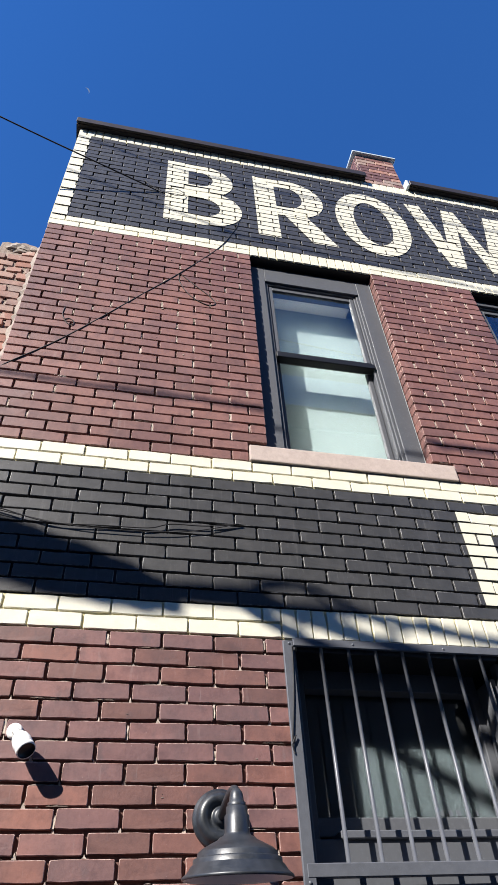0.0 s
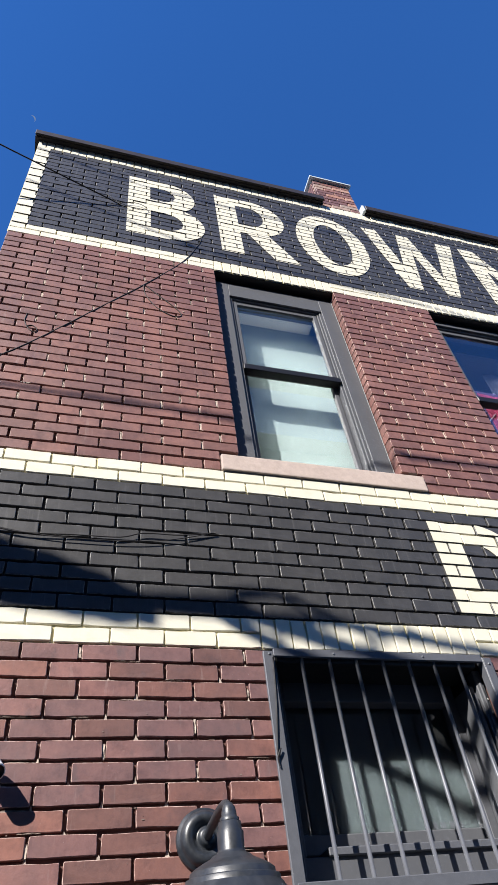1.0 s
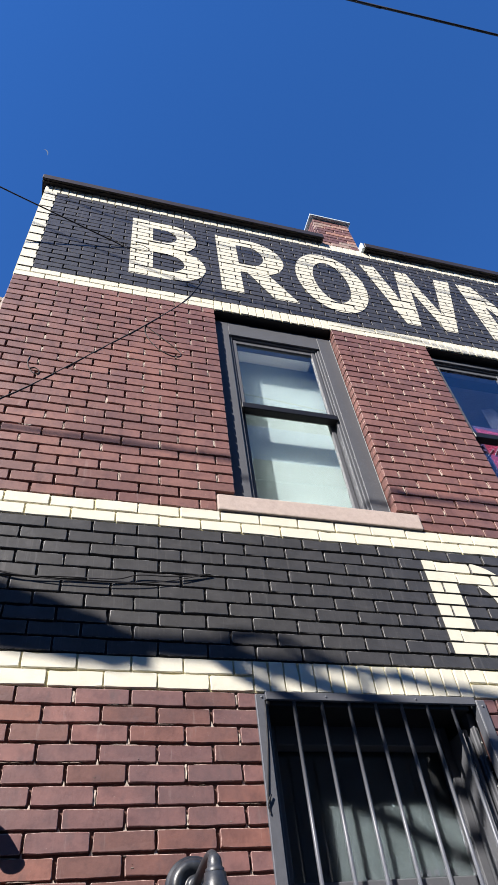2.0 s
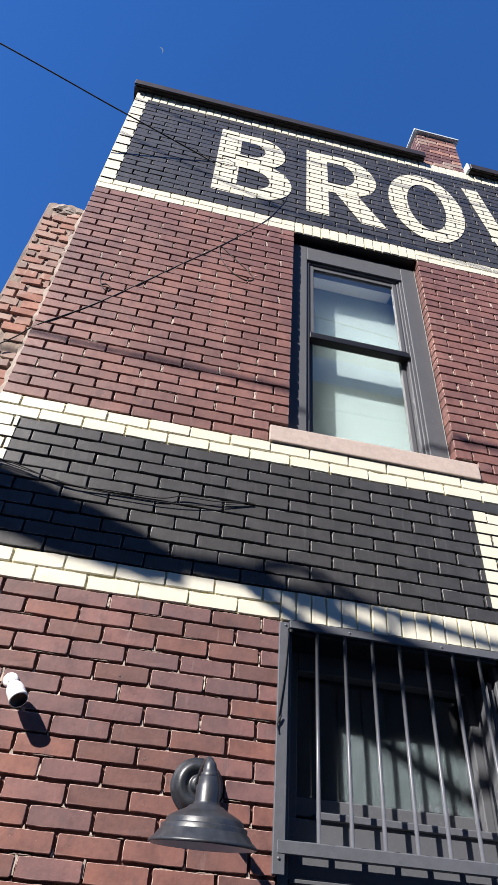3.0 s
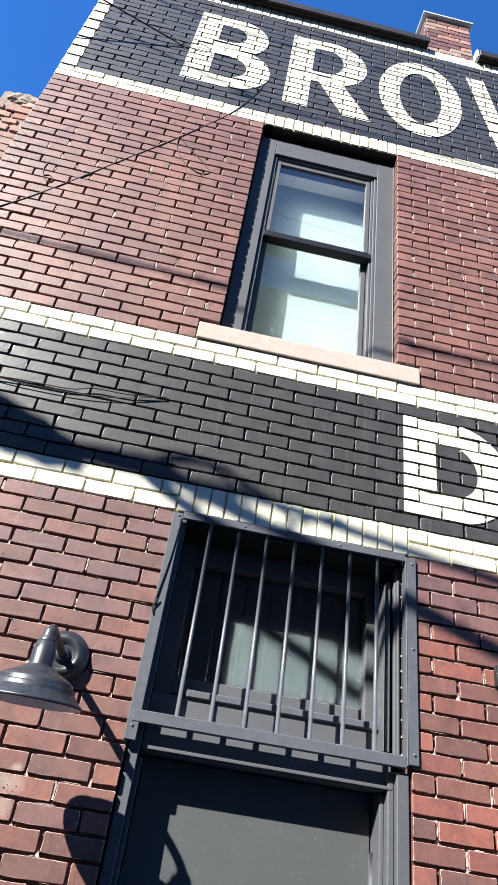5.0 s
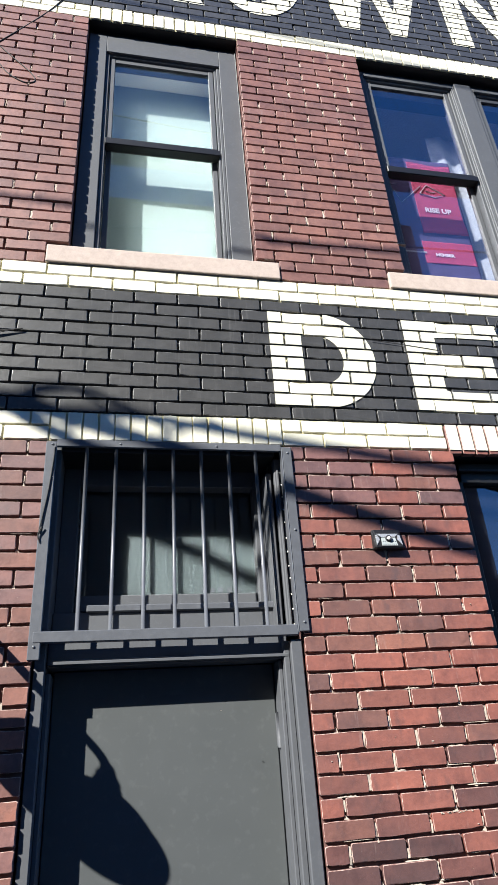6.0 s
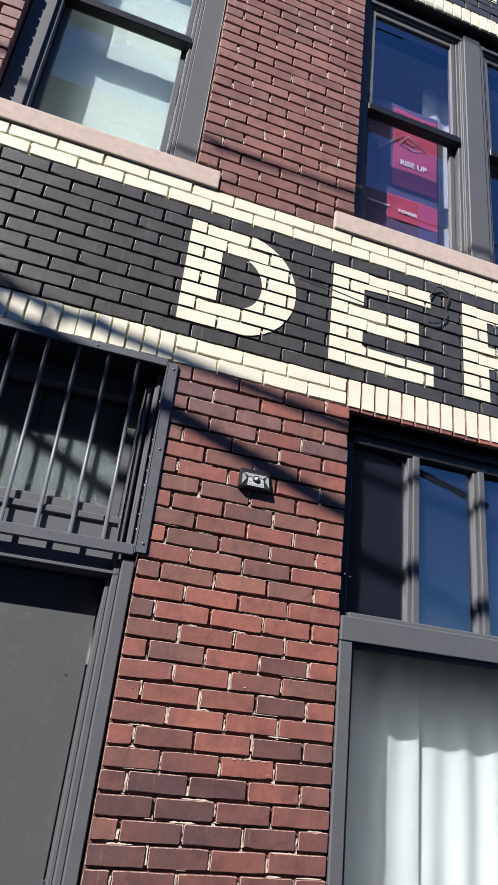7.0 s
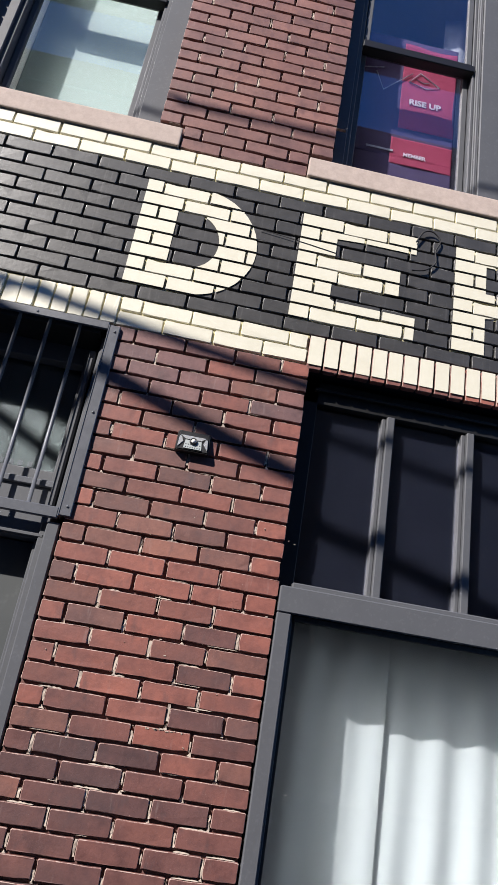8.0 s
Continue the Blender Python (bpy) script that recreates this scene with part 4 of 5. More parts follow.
cable("wall_cable", "second thin black cable sagging along the charcoal brick", [(-0.59, -0.012, 3.395), (-0.3, -0.014, 3.335), (-0.05, -0.014, 3.30), (0.25, -0.014, 3.30), (0.45, -0.014, 3.325), (0.64, -0.012, 3.38)], 0.0022)
cable("wall_cable", "short black cable curl stapled beside the letter", [(3.0, -0.012, 3.55), (3.03, -0.016, 3.61), (3.075, -0.016, 3.62), (3.11, -0.014, 3.58), (3.09, -0.014, 3.52), (3.095, -0.014, 3.46), (3.05, -0.014, 3.41), (2.99, -0.012, 3.395)], 0.0036)
cable("wall_cable", "thin black cable crossing the cream letter", [(2.30, -0.006, 3.44), (2.5, -0.006, 3.42), (2.66, -0.006, 3.40)], 0.0014)

SHADE_LINES = (((-4.0, 8.5), (-0.465, 7.28), (-0.22, 7.18), (0.12, 7.07), (0.6, 6.98), (2.5, 6.9), (7.0, 7.0)),
               ((-4.0, 8.2), (-0.488, 6.62), (0.1, 6.35), (0.7, 6.11), (1.0, 6.05), (6.0, 5.5)))
# overhead lines across the street side; they shade the wall
W = 2.35
cable("overhead_wire", "black overhead wire strung along the street", [lifted(-9, 4.5, W), lifted(-0.57, 4.235, W), lifted(0.83, 4.18, W), lifted(1.8, 4.08, W), lifted(2.5, 4.06, W), lifted(9, 4.2, W)], 0.0125)
cable("overhead_wire", "black overhead wire passing high over the street", [(-14.486, -0.923, 10.743), (1.902, -1.655, 11.538), (3.851, -1.75, 11.646), (19.114, -2.523, 12.439)], 0.017)
bundle = thing("splice_closure", "black overhead cable with a long splice closure", "cable splice")
part("casing", tube(bmesh.new(), [lifted(-1.3, 3.37, W), lifted(-0.62, 3.25, W), lifted(-0.2, 3.14, W), lifted(0.12, 3.06, W), lifted(0.34, 3.0, W)], [0.115, 0.12, 0.115, 0.1, 0.085, 0.06], 18, 3), M_CABLE, bundle)
part("span_cable", tube(bmesh.new(), [lifted(0.3, 3.01, W), lifted(0.64, 2.99, W), lifted(1.18, 2.965, W), lifted(1.55, 2.905, W), lifted(1.87, 2.856, W), lifted(2.58, 2.747, W), lifted(5, 2.4, W), lifted(12, 1.6, W)], 0.02, 10), M_CABLE, bundle)
part("span_cable", tube(bmesh.new(), [lifted(0.3, 3.02, W), lifted(0.65, 3.02, W), lifted(1.1, 2.88, W), lifted(1.5, 2.74, W), lifted(1.81, 2.625, W), lifted(2.255, 2.475, W), lifted(2.58, 2.365, W), lifted(2.9, 2.28, W), lifted(3.23, 2.18, W), lifted(4, 1.95, W), lifted(8, 0.9, W)], 0.032, 10), M_CABLE, bundle)
part("span_cable", tube(bmesh.new(), [lifted(-9, 4.6, W), lifted(-1.3, 3.38, W)], 0.03, 10, 1), M_CABLE, bundle)
part("slack_loop", tube(bmesh.new(), [lifted(0.3, 3.02, W), lifted(0.62, 3.05, W), lifted(0.75, 3.1, W), lifted(0.92, 3.09, W), lifted(1.18, 2.98, W), lifted(1.3, 2.88, W), lifted(1.15, 2.87, W), lifted(0.9, 2.94, W), lifted(0.7, 3.0, W)], 0.011, 8), M_CABLE, bundle)
part("slack_loop", tube(bmesh.new(), [lifted(0.35, 3.03, W), lifted(0.6, 3.07, W), lifted(0.735, 3.05, W), lifted(0.822, 3.11, W), lifted(0.942, 3.06, W), lifted(1.064, 2.967, W), lifted(0.995, 2.93, W), lifted(0.86, 2.892, W), lifted(0.74, 2.915, W), lifted(0.62, 2.98, W)], 0.009, 8), M_CABLE, bundle)
part("slack_loop", tube(bmesh.new(), [lifted(0.7, 2.95, W), lifted(0.85, 2.87, W), lifted(0.95, 2.81, W), lifted(1.12, 2.735, W), lifted(1.25, 2.67, W), lifted(1.43, 2.585, W), lifted(1.6, 2.575, W), lifted(1.78, 2.625, W), lifted(1.9, 2.6, W)], 0.028, 10), M_CABLE, bundle)
part("slack_loop", tube(bmesh.new(), [lifted(0.7, 3.05, W), lifted(0.947, 3.091, W), lifted(1.07, 3.01, W), lifted(1.14, 2.861, W), lifted(1.30, 2.88, W), lifted(1.449, 2.955, W), lifted(1.6, 2.9, W), lifted(1.75, 2.86, W)], 0.009, 8), M_CABLE, bundle)
for pts in SHADE_LINES:
    cable("overhead_wire", "black overhead wire strung along the street", [lifted(*pts[0], W), *(lifted(x, z, W) for x, z in pts[1:])], 0.009)


# ---- bricks, piece by piece ----
EVEN, ODD = 0.630, 0.732            # head joints left of the door
rb = random.Random(21)


def cut_course(x0, x1, k, even=EVEN, odd=ODD):
    """Brick ends along one course between x0 and x1; slivers are merged."""
    off = odd if k % 2 else even
    cuts = [x0]
    n = math.ceil((x0 + 1e-6 - off) / PITCH)
    while off + n * PITCH < x1 - 1e-6:
        cuts.append(off + n * PITCH)
        n += 1
    cuts.append(x1)
    if len(cuts) > 2 and cuts[1] - cuts[0] < 0.06:
        del cuts[1]
    if len(cuts) > 2 and cuts[-1] - cuts[-2] < 0.06:
        del cuts[-2]
    return list(zip(cuts, cuts[1:]))


class Courses:
    """Lays bricks on one wall: the first 300 as objects of their own, the rest joined."""

    def __init__(self, wall, limit=300):
        self.wall, self.limit, self.count, self.rest, self.cream = wall, limit, 0, {}, []

    def lay(self, x0, x1, z0, z1, material, joined, edge=False, own=True, joint=JOINT, y=0.0):
        w, h = x1 - x0 - joint, z1 - z0 - joint
        if material is M_CREAM:
            self.cream.append((x0, x1, z0, z1))
        cx, cz = (x0 + x1) / 2, (z0 + z1) / 2
        depth = 0.13 if edge else 0.03
        dy, ry = rb.gauss(0, 0.0011), rb.gauss(0, 0.25)
        m = pose(cx + rb.gauss(0, 0.0008), y + dy, cz + rb.gauss(0, 0.0007), rb.gauss(0, 0.5), ry, rb.gauss(0, 0.35))
        if own and self.count < self.limit:
            self.count += 1
            ob = new("brick", brick_mesh(w, h, depth, material, self.count % 5))
            ob.parent = self.wall
            ob.matrix_basis = m
        else:
            V, F = brick_geometry(w, h, depth, rb.randrange(999))
            vs, fs, worn = self.rest.setdefault(joined.name, ([], [], []))
            n = len(vs)
            vs += [m @ Vector(v) for v in V]
            fs += [[i + n for i in f] for f in F]
            worn += [int(i > (len(F) - 1) // 2) for i in range(len(F))]

    def joints(self):
        """Cream paint in the joints round the cream bricks."""
        vs, fs = [], []
        for x0, x1, z0, z1 in self.cream:
            n = len(vs)
            vs += [(x0, PROUD - 0.0075, z0), (x1, PROUD - 0.0075, z0), (x1, PROUD - 0.0075, z1), (x0, PROUD - 0.0075, z1)]
            fs.append((n, n + 1, n + 2, n + 3))
        if vs:
            me = bpy.data.meshes.new("painted_joints")
            me.from_pydata(vs, [], fs)
            me.materials.append(M_MORTAR_C)
            ob = new("painted_joints", me)
            ob.parent = self.wall
            tagged(ob, "cream paint in the joints", kind="stuff")

    def finish(self):
        self.joints()
        for name, (vs, fs, worn) in self.rest.items():
            me = bpy.data.meshes.new("bricks")
            me.from_pydata(vs, [], fs)
            me.materials.append(bpy.data.materials[name])
            me.materials.append(EDGES.get(name, M_RED_EDGE))
            me.polygons.foreach_set("material_index", worn)
            ob = new("bricks", me)
            ob.parent = self.wall
            tagged(ob, kind="stuff")


PAINT = {}                          # patches of white paint by letter band


def paint_patch(key, x0, x1, z0, z1, y):
    """White paint on the part of a brick's face that a letter's edge crosses."""
    vs, fs = PAINT.setdefault(key, ([], []))
    n = max(4, round((z1 - z0) / 0.008))
    for i in range(n):
        za, zb = z0 + (z1 - z0) * i / n, z0 + (z1 - z0) * (i + 1) / n
        la, lb = spans(za + 1e-4), spans(zb - 1e-4)
        pairs = zip(la, lb) if len(la) == len(lb) else zip(*(spans((za + zb) / 2),) * 2)
        for (a0, a1), (b0, b1) in pairs:
            a0, a1, b0, b1 = max(a0, x0), min(a1, x1), max(b0, x0), min(b1, x1)
            if a1 - a0 < 5e-4 and b1 - b0 < 5e-4 or a1 < a0 or b1 < b0:
                continue
            k = len(vs)
            vs += [(a0, y, za), (a1, y, za), (b1, y, zb), (b0, y, zb)]
            fs.append((k, k + 1, k + 2, k + 3))


def painted(courses, key, x0, x1, z0, z1, edge=False, own=True):
    c = cover(x0 + 0.006, x1 - 0.006, z0 + 0.006, z1 - 0.006)
    if c > 0.97:
        courses.lay(x0, x1, z0, z1, M_CREAM, M_CREAM, edge, own, 0.0075)
        return
    courses.lay(x0, x1, z0, z1, M_DARK, M_DARK, edge, own, 0.0098)
    if c > 0.015:
        paint_patch(key, x0 + 0.0056, x1 - 0.0056, z0 + 0.0056, z1 - 0.0056, -0.0042)
        paint_patch(key + "_joints", x0, x1, z0, z1, PROUD - 0.0078)


def soldiers(courses, x0, x1, z0, z1, material, depth_edge=False):
    n = round((x1 - x0) / COURSE)
    for i in range(n):
        courses.lay(x0 + (x1 - x0) * i / n, x0 + (x1 - x0) * (i + 1) / n, z0, z1, material, material, depth_edge, True, 0.0075)


c1, c2, c3, c4, c5, c6, c7 = (Courses(w) for w in (wall_1, wall_2, wall_3, wall_4, wall_5, wall_6, wall_7))
c7.limit = 380
for k in range(-1, -43, -1):
    for a, b in cut_course(X_LEFT, DOOR[0], k):
        tone = M_MAUVE if rb.random() < (0.7 if k > -8 else 0.3) else M_RED
        if k in (-15, -16, -17) and a < 0.5 and b > 0.42:
            tone = M_SMEARED
        c1.lay(a, b, zk(k), zk(k + 1), tone, M_RED_J, a == X_LEFT or b == DOOR[0])
    cells = cut_course(DOOR[1], SHOP[0], k, 1.990, 2.094)
    if len(cells) > 2:              # the last bricks before the shop window are cut shorter
        ends = [c[0] for c in cells[1:]]
        ends[-1] = 2.489 if k % 2 else 2.389
        if not k % 2 and len(ends) > 2:
            ends = [e for e in ends if e <= 2.389]
        ends = [DOOR[1]] + ends + [SHOP[0]]
        cells = list(zip(ends, ends[1:]))
    for a, b in cells:
        dark = rb.random() < (0.9 if k < -22 else 0.5 if k < -19 else 0.12 if k < -16 else 0.0)
        tone = M_BURNT if dark else M_MAUVE if k > -5 and rb.random() < 0.5 else M_RED if rb.random() < 0.35 else M_PIER
        c2.lay(a, b, zk(k), zk(k + 1), tone, M_RED_J, a == DOOR[1] or b == SHOP[0])

# sign band
for k in (0, 1):
    for a, b in cut_course(X_LEFT, 0.81, k) + cut_course(1.80, 2.585, k, 1.990, 2.094):
        c3.lay(a, b, zk(k), zk(k + 1), M_CREAM, M_CREAM, a == X_LEFT, True, 0.0075)
soldiers(c3, 0.81, 1.80, zk(0), zk(2), M_CREAM)
n = round((X_END - 2.585) / COURSE)
for i in range(n):
    xa = 2.585 + i * COURSE
    c3.lay(xa, xa + COURSE, zk(0) - 0.022, zk(2), M_PIER, M_RED_J, False, xa < 3.6, 0.0075)
    vs, fs = PAINT.setdefault("shop_soldiers", ([], []))
    j = len(vs)
    zb = zk(0) + rb.uniform(-0.001, 0.004)
    vs += [(xa + 0.0045, -0.0042, zb), (xa + COURSE - 0.0045, -0.0042, zb), (xa + COURSE - 0.0045, -0.0042, zk(2) - 0.0045), (xa + 0.0045, -0.0042, zk(2) - 0.0045)]
    fs.append((j, j + 1, j + 2, j + 3))
for k in range(2, 12):
    for a, b in cut_course(X_LEFT, X_END, k):
        painted(c3, "lower", a, b, zk(k), zk(k + 1), a == X_LEFT, a > 0.4)
for k in (12, 13):
    for a, b in cut_course(X_LEFT, X_END, k):
        c3.lay(a, b, zk(k), zk(k + 1), M_CREAM, M_CREAM, a == X_LEFT, True, 0.0075)

# upper floor
for k in range(14, 44):
    low = k < 16
    for a, b in cut_course(X_LEFT, SILL1[0] if low else WIN1[0], k):
        c4.lay(a, b, zk(k), zk(k + 1), M_REDU, M_REDU_J, a == X_LEFT or b == WIN1[0])
    for a, b in cut_course(SILL1[1] if low else WIN1[1], SILL2[0] if low else WIN2[0], k):
        c5.lay(a, b, zk(k), zk(k + 1), M_REDU, M_REDU_J, a == WIN1[1] or b == WIN2[0])
    for a, b in cut_course(SILL2[1] if low else WIN2[1], X_END, k):
        c6.lay(a, b, zk(k), zk(k + 1), M_REDU, M_REDU_J, a == WIN2[1])

# parapet
for k in (44, 45):
    for a, b in cut_course(X_LEFT, WIN1[0], k) + cut_course(WIN1[1], WIN2[0], k) + cut_course(WIN2[1], X_END, k):
        c7.lay(a, b, zk(k), zk(k + 1), M_CREAM, M_CREAM, a == X_LEFT, True, 0.0075)
for x0, x1 in (WIN1, WIN2):
    soldiers(c7, x0, x1, zk(44), zk(46), M_CREAM)
for k in range(46, 67):
    for a, b in cut_course(X_LEFT, X_END, k):
        painted(c7, "upper", a, b, zk(k), zk(k + 1), a == X_LEFT, a < 2.4)
soldiers(c7, X_LEFT, X_END, zk(67), ZT, M_CREAM, False)
for c in (c1, c2, c3, c4, c5, c6, c7):
    c.finish()

for key, wall in (("lower", wall_3), ("upper", wall_7), ("shop_soldiers", wall_3), ("lower_joints", wall_3), ("upper_joints", wall_7)):
    vs, fs = PAINT[key]
    me = bpy.data.meshes.new("letter_paint")
    me.from_pydata(vs, [], fs)
    me.materials.append(M_MORTAR_C if "joints" in key else M_CREAM)
    ob = new("letter_paint", me)
    ob.parent = wall
    tagged(ob, "cream paint of the letters' edges", kind="stuff")

# chimney bricks: front and left side
k = 0
while ZT + (k + 1) * COURSE < 8.13:
    z = ZT + k * COURSE
    cells = [(CHIM[0], CHIM[0] + 0.2025), (CHIM[0] + 0.2025, CHIM[1])] if k % 2 else [(CHIM[0], CHIM[0] + 0.1), (CHIM[0] + 0.1, CHIM[0] + 0.304), (CHIM[0] + 0.304, CHIM[1])]
    for a, b in cells:
        ob = new("brick", brick_mesh(b - a - JOINT, COURSE - JOINT, 0.03, M_OLD if rb.random() < 0.35 else M_REDU, k % 5))
        ob.parent = chimney
        ob.matrix_basis = pose((a + b) / 2, 0.002 + rb.gauss(0, 0.001), z + COURSE / 2)
    for i in range(3 if k % 2 else 2):
        y0 = 0.03 + i * PITCH - (0.1 if k % 2 and i else 0)
        y1 = min(0.5, y0 + (0.1 if k % 2 and i == 0 else PITCH))
        ob = new("brick", brick_mesh(y1 - y0 - JOINT, COURSE - JOINT, 0.03, M_REDU, k % 5))
        ob.parent = chimney
        ob.matrix_basis = pose(CHIM[0] - 0.001, (y0 + y1) / 2, z + COURSE / 2, 0, 0, -90)
    k += 1

# old bricks in the party wall stub, uneven and part buried
z = 0.02
row = 0
while z < 5.52:
    x = -0.856 + rs.uniform(0.0, 0.012)
    first = rs.uniform(0.055, 0.08) if row % 2 else rs.uniform(0.11, 0.15)
    while x < -0.645:
        w = min(first or rs.uniform(0.085, 0.2), -0.615 - x)
        first = 0.0
        if w > 0.035 and rs.random() < (0.95 if z < 5.3 else 0.6):
            ob = new("brick", brick_mesh(round(w - rs.uniform(0.008, 0.03), 2), rs.choice((0.048, 0.055, 0.06)), 0.03, M_OLD, rs.randrange(5)))
            ob.parent = stub
            ob.matrix_basis = pose(x + w / 2, 0.068 + rs.uniform(-0.006, 0.006), z + 0.032, rs.uniform(-3, 3), rs.uniform(-3, 3), rs.uniform(-4, 4))
        x += w
    z += rs.uniform(0.066, 0.074)
    row += 1

# lime smeared down the seam between the stub and the facade, and along its broken top
seam = bmesh.new()
left, right = [], []
for i in range(150):
    z = 0.05 + i * 0.037
    left.append(seam.verts.new((-0.614 - rs.uniform(0.0, 0.024), 0.062 + rs.uniform(-0.006, 0.006), z)))
    right.append(seam.verts.new((-0.588 + rs.uniform(-0.004, 0.004), 0.03 + rs.uniform(-0.004, 0.004), z)))
for i in range(149):
    seam.faces.new((left[i], right[i], right[i + 1], left[i + 1]))
edge = bmesh.ops.extrude_face_region(seam, geom=seam.faces[:])
for g in edge["geom"]:
    if isinstance(g, bmesh.types.BMVert):
        g.co.y += 0.05
for i in range(26):
    lump = bmesh.new()
    bmesh.ops.create_icosphere(lump, subdivisions=2, radius=0.03)
    at = Vector((rs.uniform(-0.84, -0.62), 0.09 + rs.uniform(-0.01, 0.03), 5.57 + rs.uniform(-0.06, 0.03)))
    for v in lump.verts:
        v.co = at + Vector((v.co.x * 1.5, v.co.y * 0.7, v.co.z)) * (1 + 0.5 * noise.noise(v.co * 40 + at * 9))
    join(seam, lump)
part("mortar_seam", seam, M_SEAM, stub, "pale lime mortar smeared over the seam")

# lime mortar showing in some upright joints of the red brick
plugs = bmesh.new()


def plug(x, z, h, w=0.0085, y=0.0035):
    """A ragged strip of mortar in an upright joint."""
    L, R = [], []
    for i in range(4):
        zz = z + h * i / 3
        L.append(plugs.verts.new((x - w / 2 + rb.uniform(-0.0022, 0.0012), y + rb.uniform(-0.001, 0.003), zz)))
        R.append(plugs.verts.new((x + w / 2 + rb.uniform(-0.0012, 0.0022), y + rb.uniform(-0.001, 0.003), zz)))
    for i in range(3):
        plugs.faces.new((L[i], R[i], R[i + 1], L[i + 1]))
    b = [plugs.verts.new((v.co.x, PROUD + 0.004, v.co.z)) for v in (L[0], R[0], R[3], L[3])]
    plugs.faces.new((L[0], b[0], b[1], R[0]))
    plugs.faces.new((R[3], b[2], b[3], L[3]))
    plugs.faces.new((L[0], L[1], L[2], L[3], b[3], b[0]))
    plugs.faces.new((R[0], b[1], b[2], R[3], R[2], R[1]))


for k in range(-42, 44):
    for lo, hi, ev, od in ((X_LEFT, DOOR[0], EVEN, ODD), (DOOR[1], SHOP[0], 1.990, 2.094)) if k < 0 else ((X_LEFT, WIN1[0], EVEN, ODD), (WIN1[1], WIN2[0], EVEN, ODD)) if k > 15 else ():
        for a, b in cut_course(lo, hi, k, ev, od)[1:]:
            if lo == DOOR[1] and a > 2.36:
                a = 2.489 if k % 2 else 2.389
            chance = (0.8 if k < -12 else 0.4) if lo == DOOR[1] else (0.2 if k < 0 else 0.32 + 0.2 * (a > 0.2))
            if rb.random() < chance:
                plug(a, zk(k) + rb.uniform(0.003, 0.02), rb.uniform(0.025, 0.055), rb.uniform(0.003, 0.0085))



def dab(x, z, w, h):
    """A ragged wedge of lime mortar caught at the foot of an upright joint."""
    y = rb.uniform(0.004, 0.009)
    ring = [(x - w * rb.uniform(0.4, 0.8), z), (x + w * rb.uniform(0.4, 1.1), z - rb.uniform(0, 0.003)), (x + w * rb.uniform(0.2, 0.5), z + h * rb.uniform(0.4, 0.7)), (x + w * rb.uniform(-0.1, 0.3), z + h), (x - w * rb.uniform(0.2, 0.5), z + h * rb.uniform(0.2, 0.6))]
    f = [plugs.verts.new((px, y + rb.uniform(-0.001, 0.002), pz)) for px, pz in ring]
    k = [plugs.verts.new((px, PROUD + 0.003, pz)) for px, pz in ring]
    plugs.faces.new(f)
    for i in range(5):
        plugs.faces.new((f[i], k[i], k[(i + 1) % 5], f[(i + 1) % 5]))


for k in range(-42, 0):
    for lo, hi, ev, od in ((X_LEFT, DOOR[0], EVEN, ODD), (DOOR[1], SHOP[0], 1.990, 2.094)):
        for a, b in cut_course(lo, hi, k, ev, od)[1:]:
            if lo == DOOR[1] and a > 2.36:
                a = 2.489 if k % 2 else 2.389
            if rb.random() < 0.6:
                dab(a + rb.uniform(-0.001, 0.002), zk(k) - rb.uniform(0.002, 0.006), rb.uniform(0.007, 0.012), rb.uniform(0.008, 0.026))


# ragged mortar left along the lower edge of the bed joints
def ribbons(courses, chance, lo, hi, seed, tall=0.0035):
    r = random.Random(seed)
    vs, fs = [], []
    for k in courses:
        x = lo + r.uniform(0, 0.1)
        while x < hi - 0.05:
            w = r.uniform(0.02, 0.11)
            if r.random() < chance:
                n = max(3, int(w / 0.008))
                z = zk(k) + (-0.0042 if r.random() < 0.7 else 0.0022)
                j = len(vs)
                for i in range(n + 1):
                    u = i / n
                    t = tall * r.uniform(0.25, 1.0) * min(1.0, 6 * u + 0.1, 6 * (1 - u) + 0.1)
                    vs += [(x + w * u, 0.0025, z), (x + w * u, 0.003 + r.uniform(0, 0.002), z + t), (x + w * u, PROUD + 0.003, z + t)]
                for i in range(n):
                    a = j + 3 * i
                    fs += [(a, a + 3, a + 4, a + 1), (a + 1, a + 4, a + 5, a + 2)]
            x += w + r.uniform(0.01, 0.16)
    me = bpy.data.meshes.new("mortar_ribbons")
    me.from_pydata(vs, [], fs)
    return me


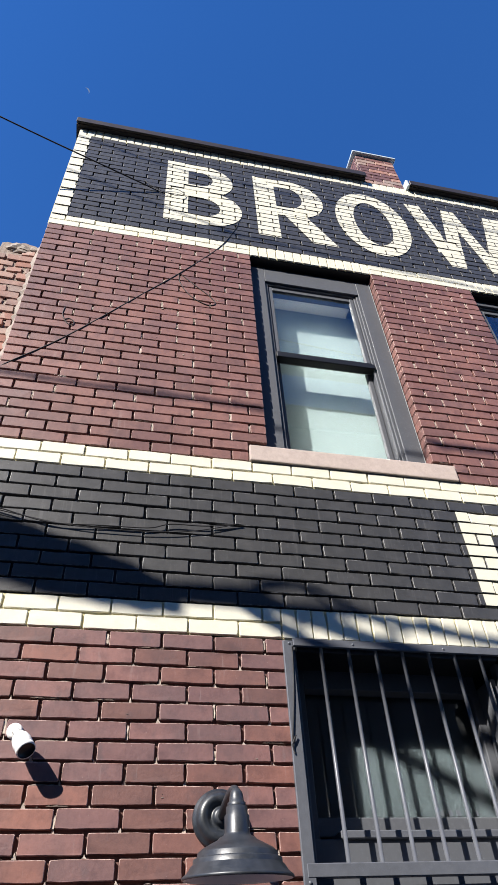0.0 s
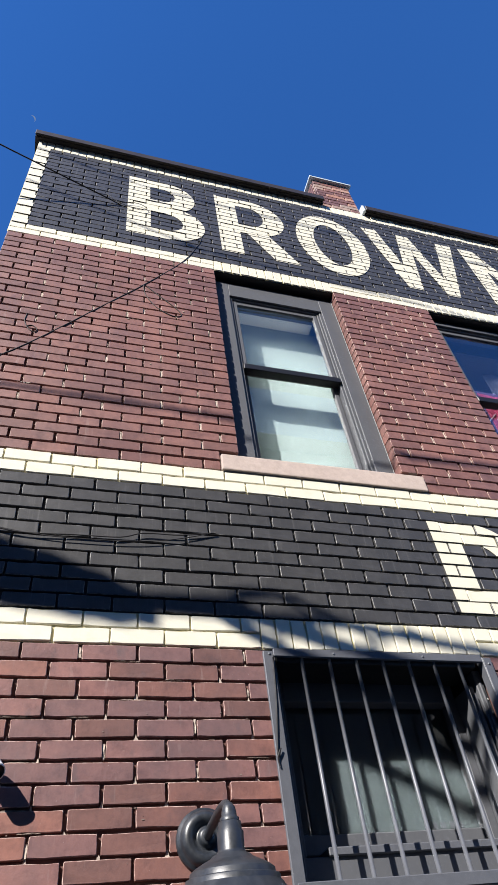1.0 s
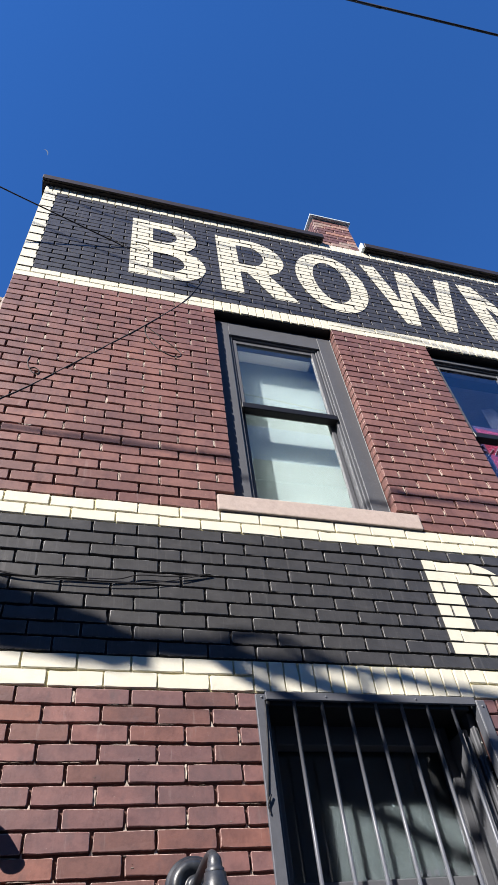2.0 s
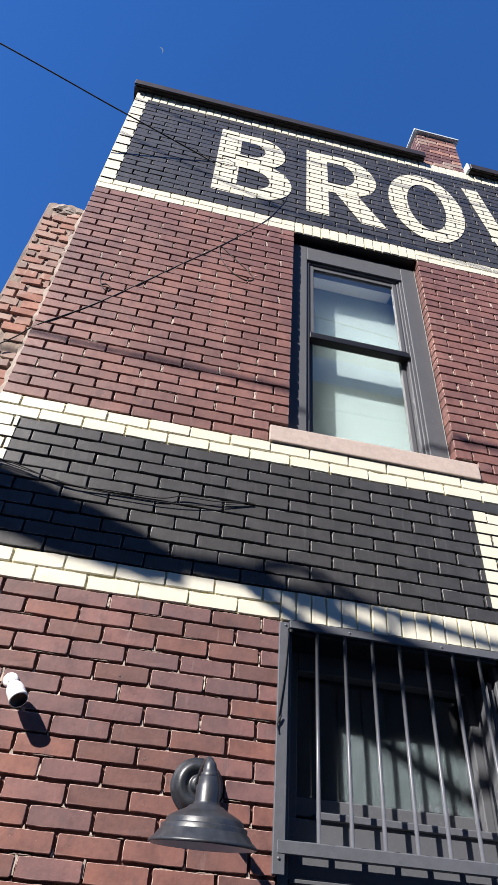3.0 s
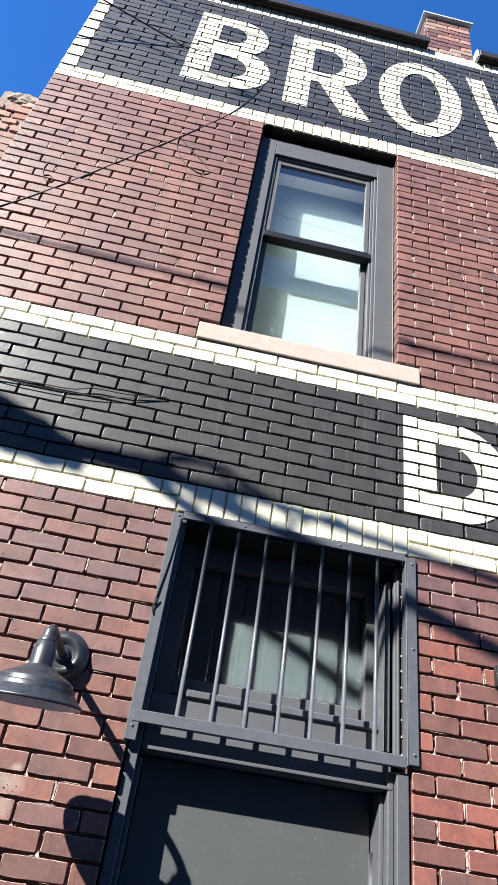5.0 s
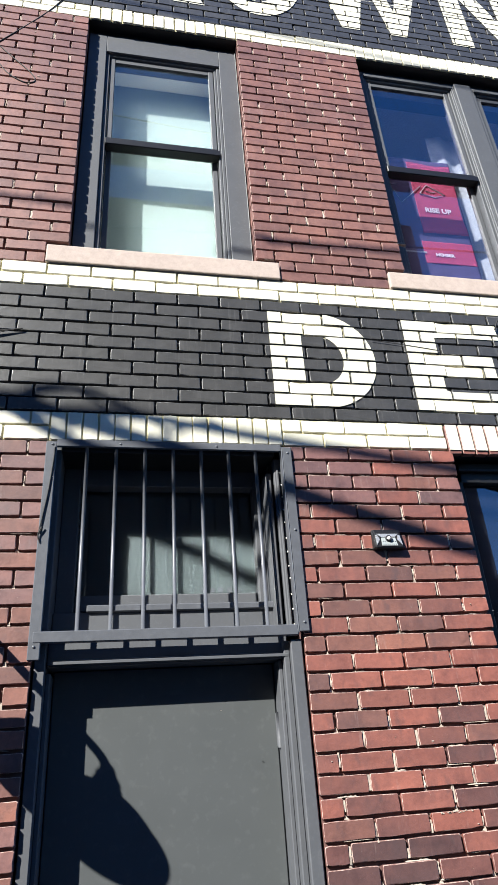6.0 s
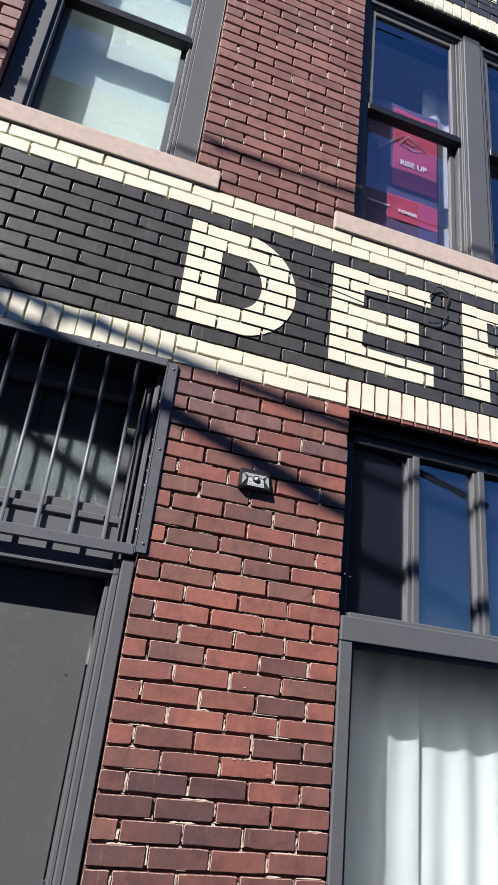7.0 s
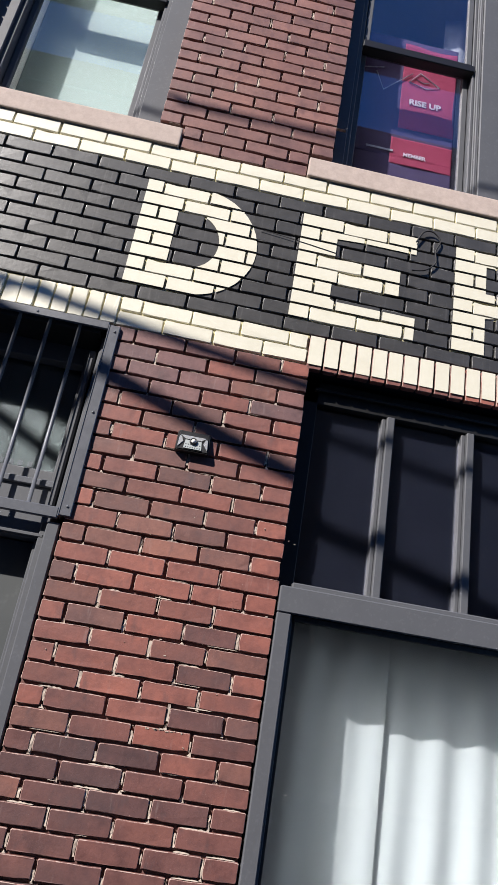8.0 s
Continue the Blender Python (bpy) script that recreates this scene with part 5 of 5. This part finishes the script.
for wall, mtl, args in ((wall_1, M_SMEAR, (range(-42, 0), 0.3, X_LEFT, DOOR[0], 5)), (wall_2, M_MORTAR, (range(-42, -14), 0.32, DOOR[1], SHOP[0], 6, 0.0045)), (wall_2, M_SMEAR, (range(-14, 0), 0.3, DOOR[1], SHOP[0], 7)),
                        (wall_4, M_SMEAR, (range(16, 44), 0.3, X_LEFT, WIN1[0], 8)), (wall_5, M_SMEAR, (range(16, 44), 0.3, WIN1[1], WIN2[0], 9))):
    me = ribbons(*args)
    me.materials.append(mtl)
    ob = new("mortar_ribbons", me)
    ob.parent = wall
    tagged(ob, "ragged mortar along the bed joints", kind="stuff")
bmesh.ops.recalc_face_normals(plugs, faces=plugs.faces[:])
tagged(part("mortar_plugs", plugs, M_MORTAR, wall_2), "pale lime mortar squeezed in the upright joints", kind="stuff")


# flecks and smears of mortar left on the bricks
def flecks(x, z, w, h, n, seed, size=0.004):
    """Many thin irregular flecks scattered over a patch of wall."""
    r = random.Random(seed)
    b = bmesh.new()
    for _ in range(n):
        cx, cz, s = x + r.gauss(0, w / 2), z + r.gauss(0, h / 2), size * r.uniform(0.3, 1.2)
        sx = r.uniform(1.0, 3.2)
        ring = [b.verts.new((cx + sx * s * math.cos(k * 0.898) * r.uniform(0.5, 1.3), -0.0016, cz + s * math.sin(k * 0.898) * r.uniform(0.5, 1.3))) for k in range(7)]
        low = [b.verts.new((v.co.x * 1.0, 0.003, v.co.z)) for v in ring]
        b.faces.new(ring)
        for i in range(7):
            b.faces.new((ring[i], low[i], low[(i + 1) % 7], ring[(i + 1) % 7]))
    bmesh.ops.recalc_face_normals(b, faces=b.faces[:])
    return b


for wall, mtl, spots in ((wall_1, M_SMEAR, ((0.48, 1.8, 0.05, 0.03, 7, 0.0016), (0.3, 2.3, 0.5, 0.4, 14, 0.0018))),
                         (wall_2, M_MORTAR, ((2.275, 1.416, 0.07, 0.003, 16, 0.0028), (2.2, 1.7, 0.5, 0.6, 20, 0.0018))),
                         (wall_4, M_MORTAR, ((-0.27, 4.26, 0.03, 0.006, 8, 0.004), (0.2, 5.0, 0.5, 0.8, 10, 0.003)))):
    for i, sp in enumerate(spots):
        part("mortar_flecks", flecks(*sp[:5], i, sp[5]), mtl, wall, "pale flecks stuck on the bricks", kind="stuff")
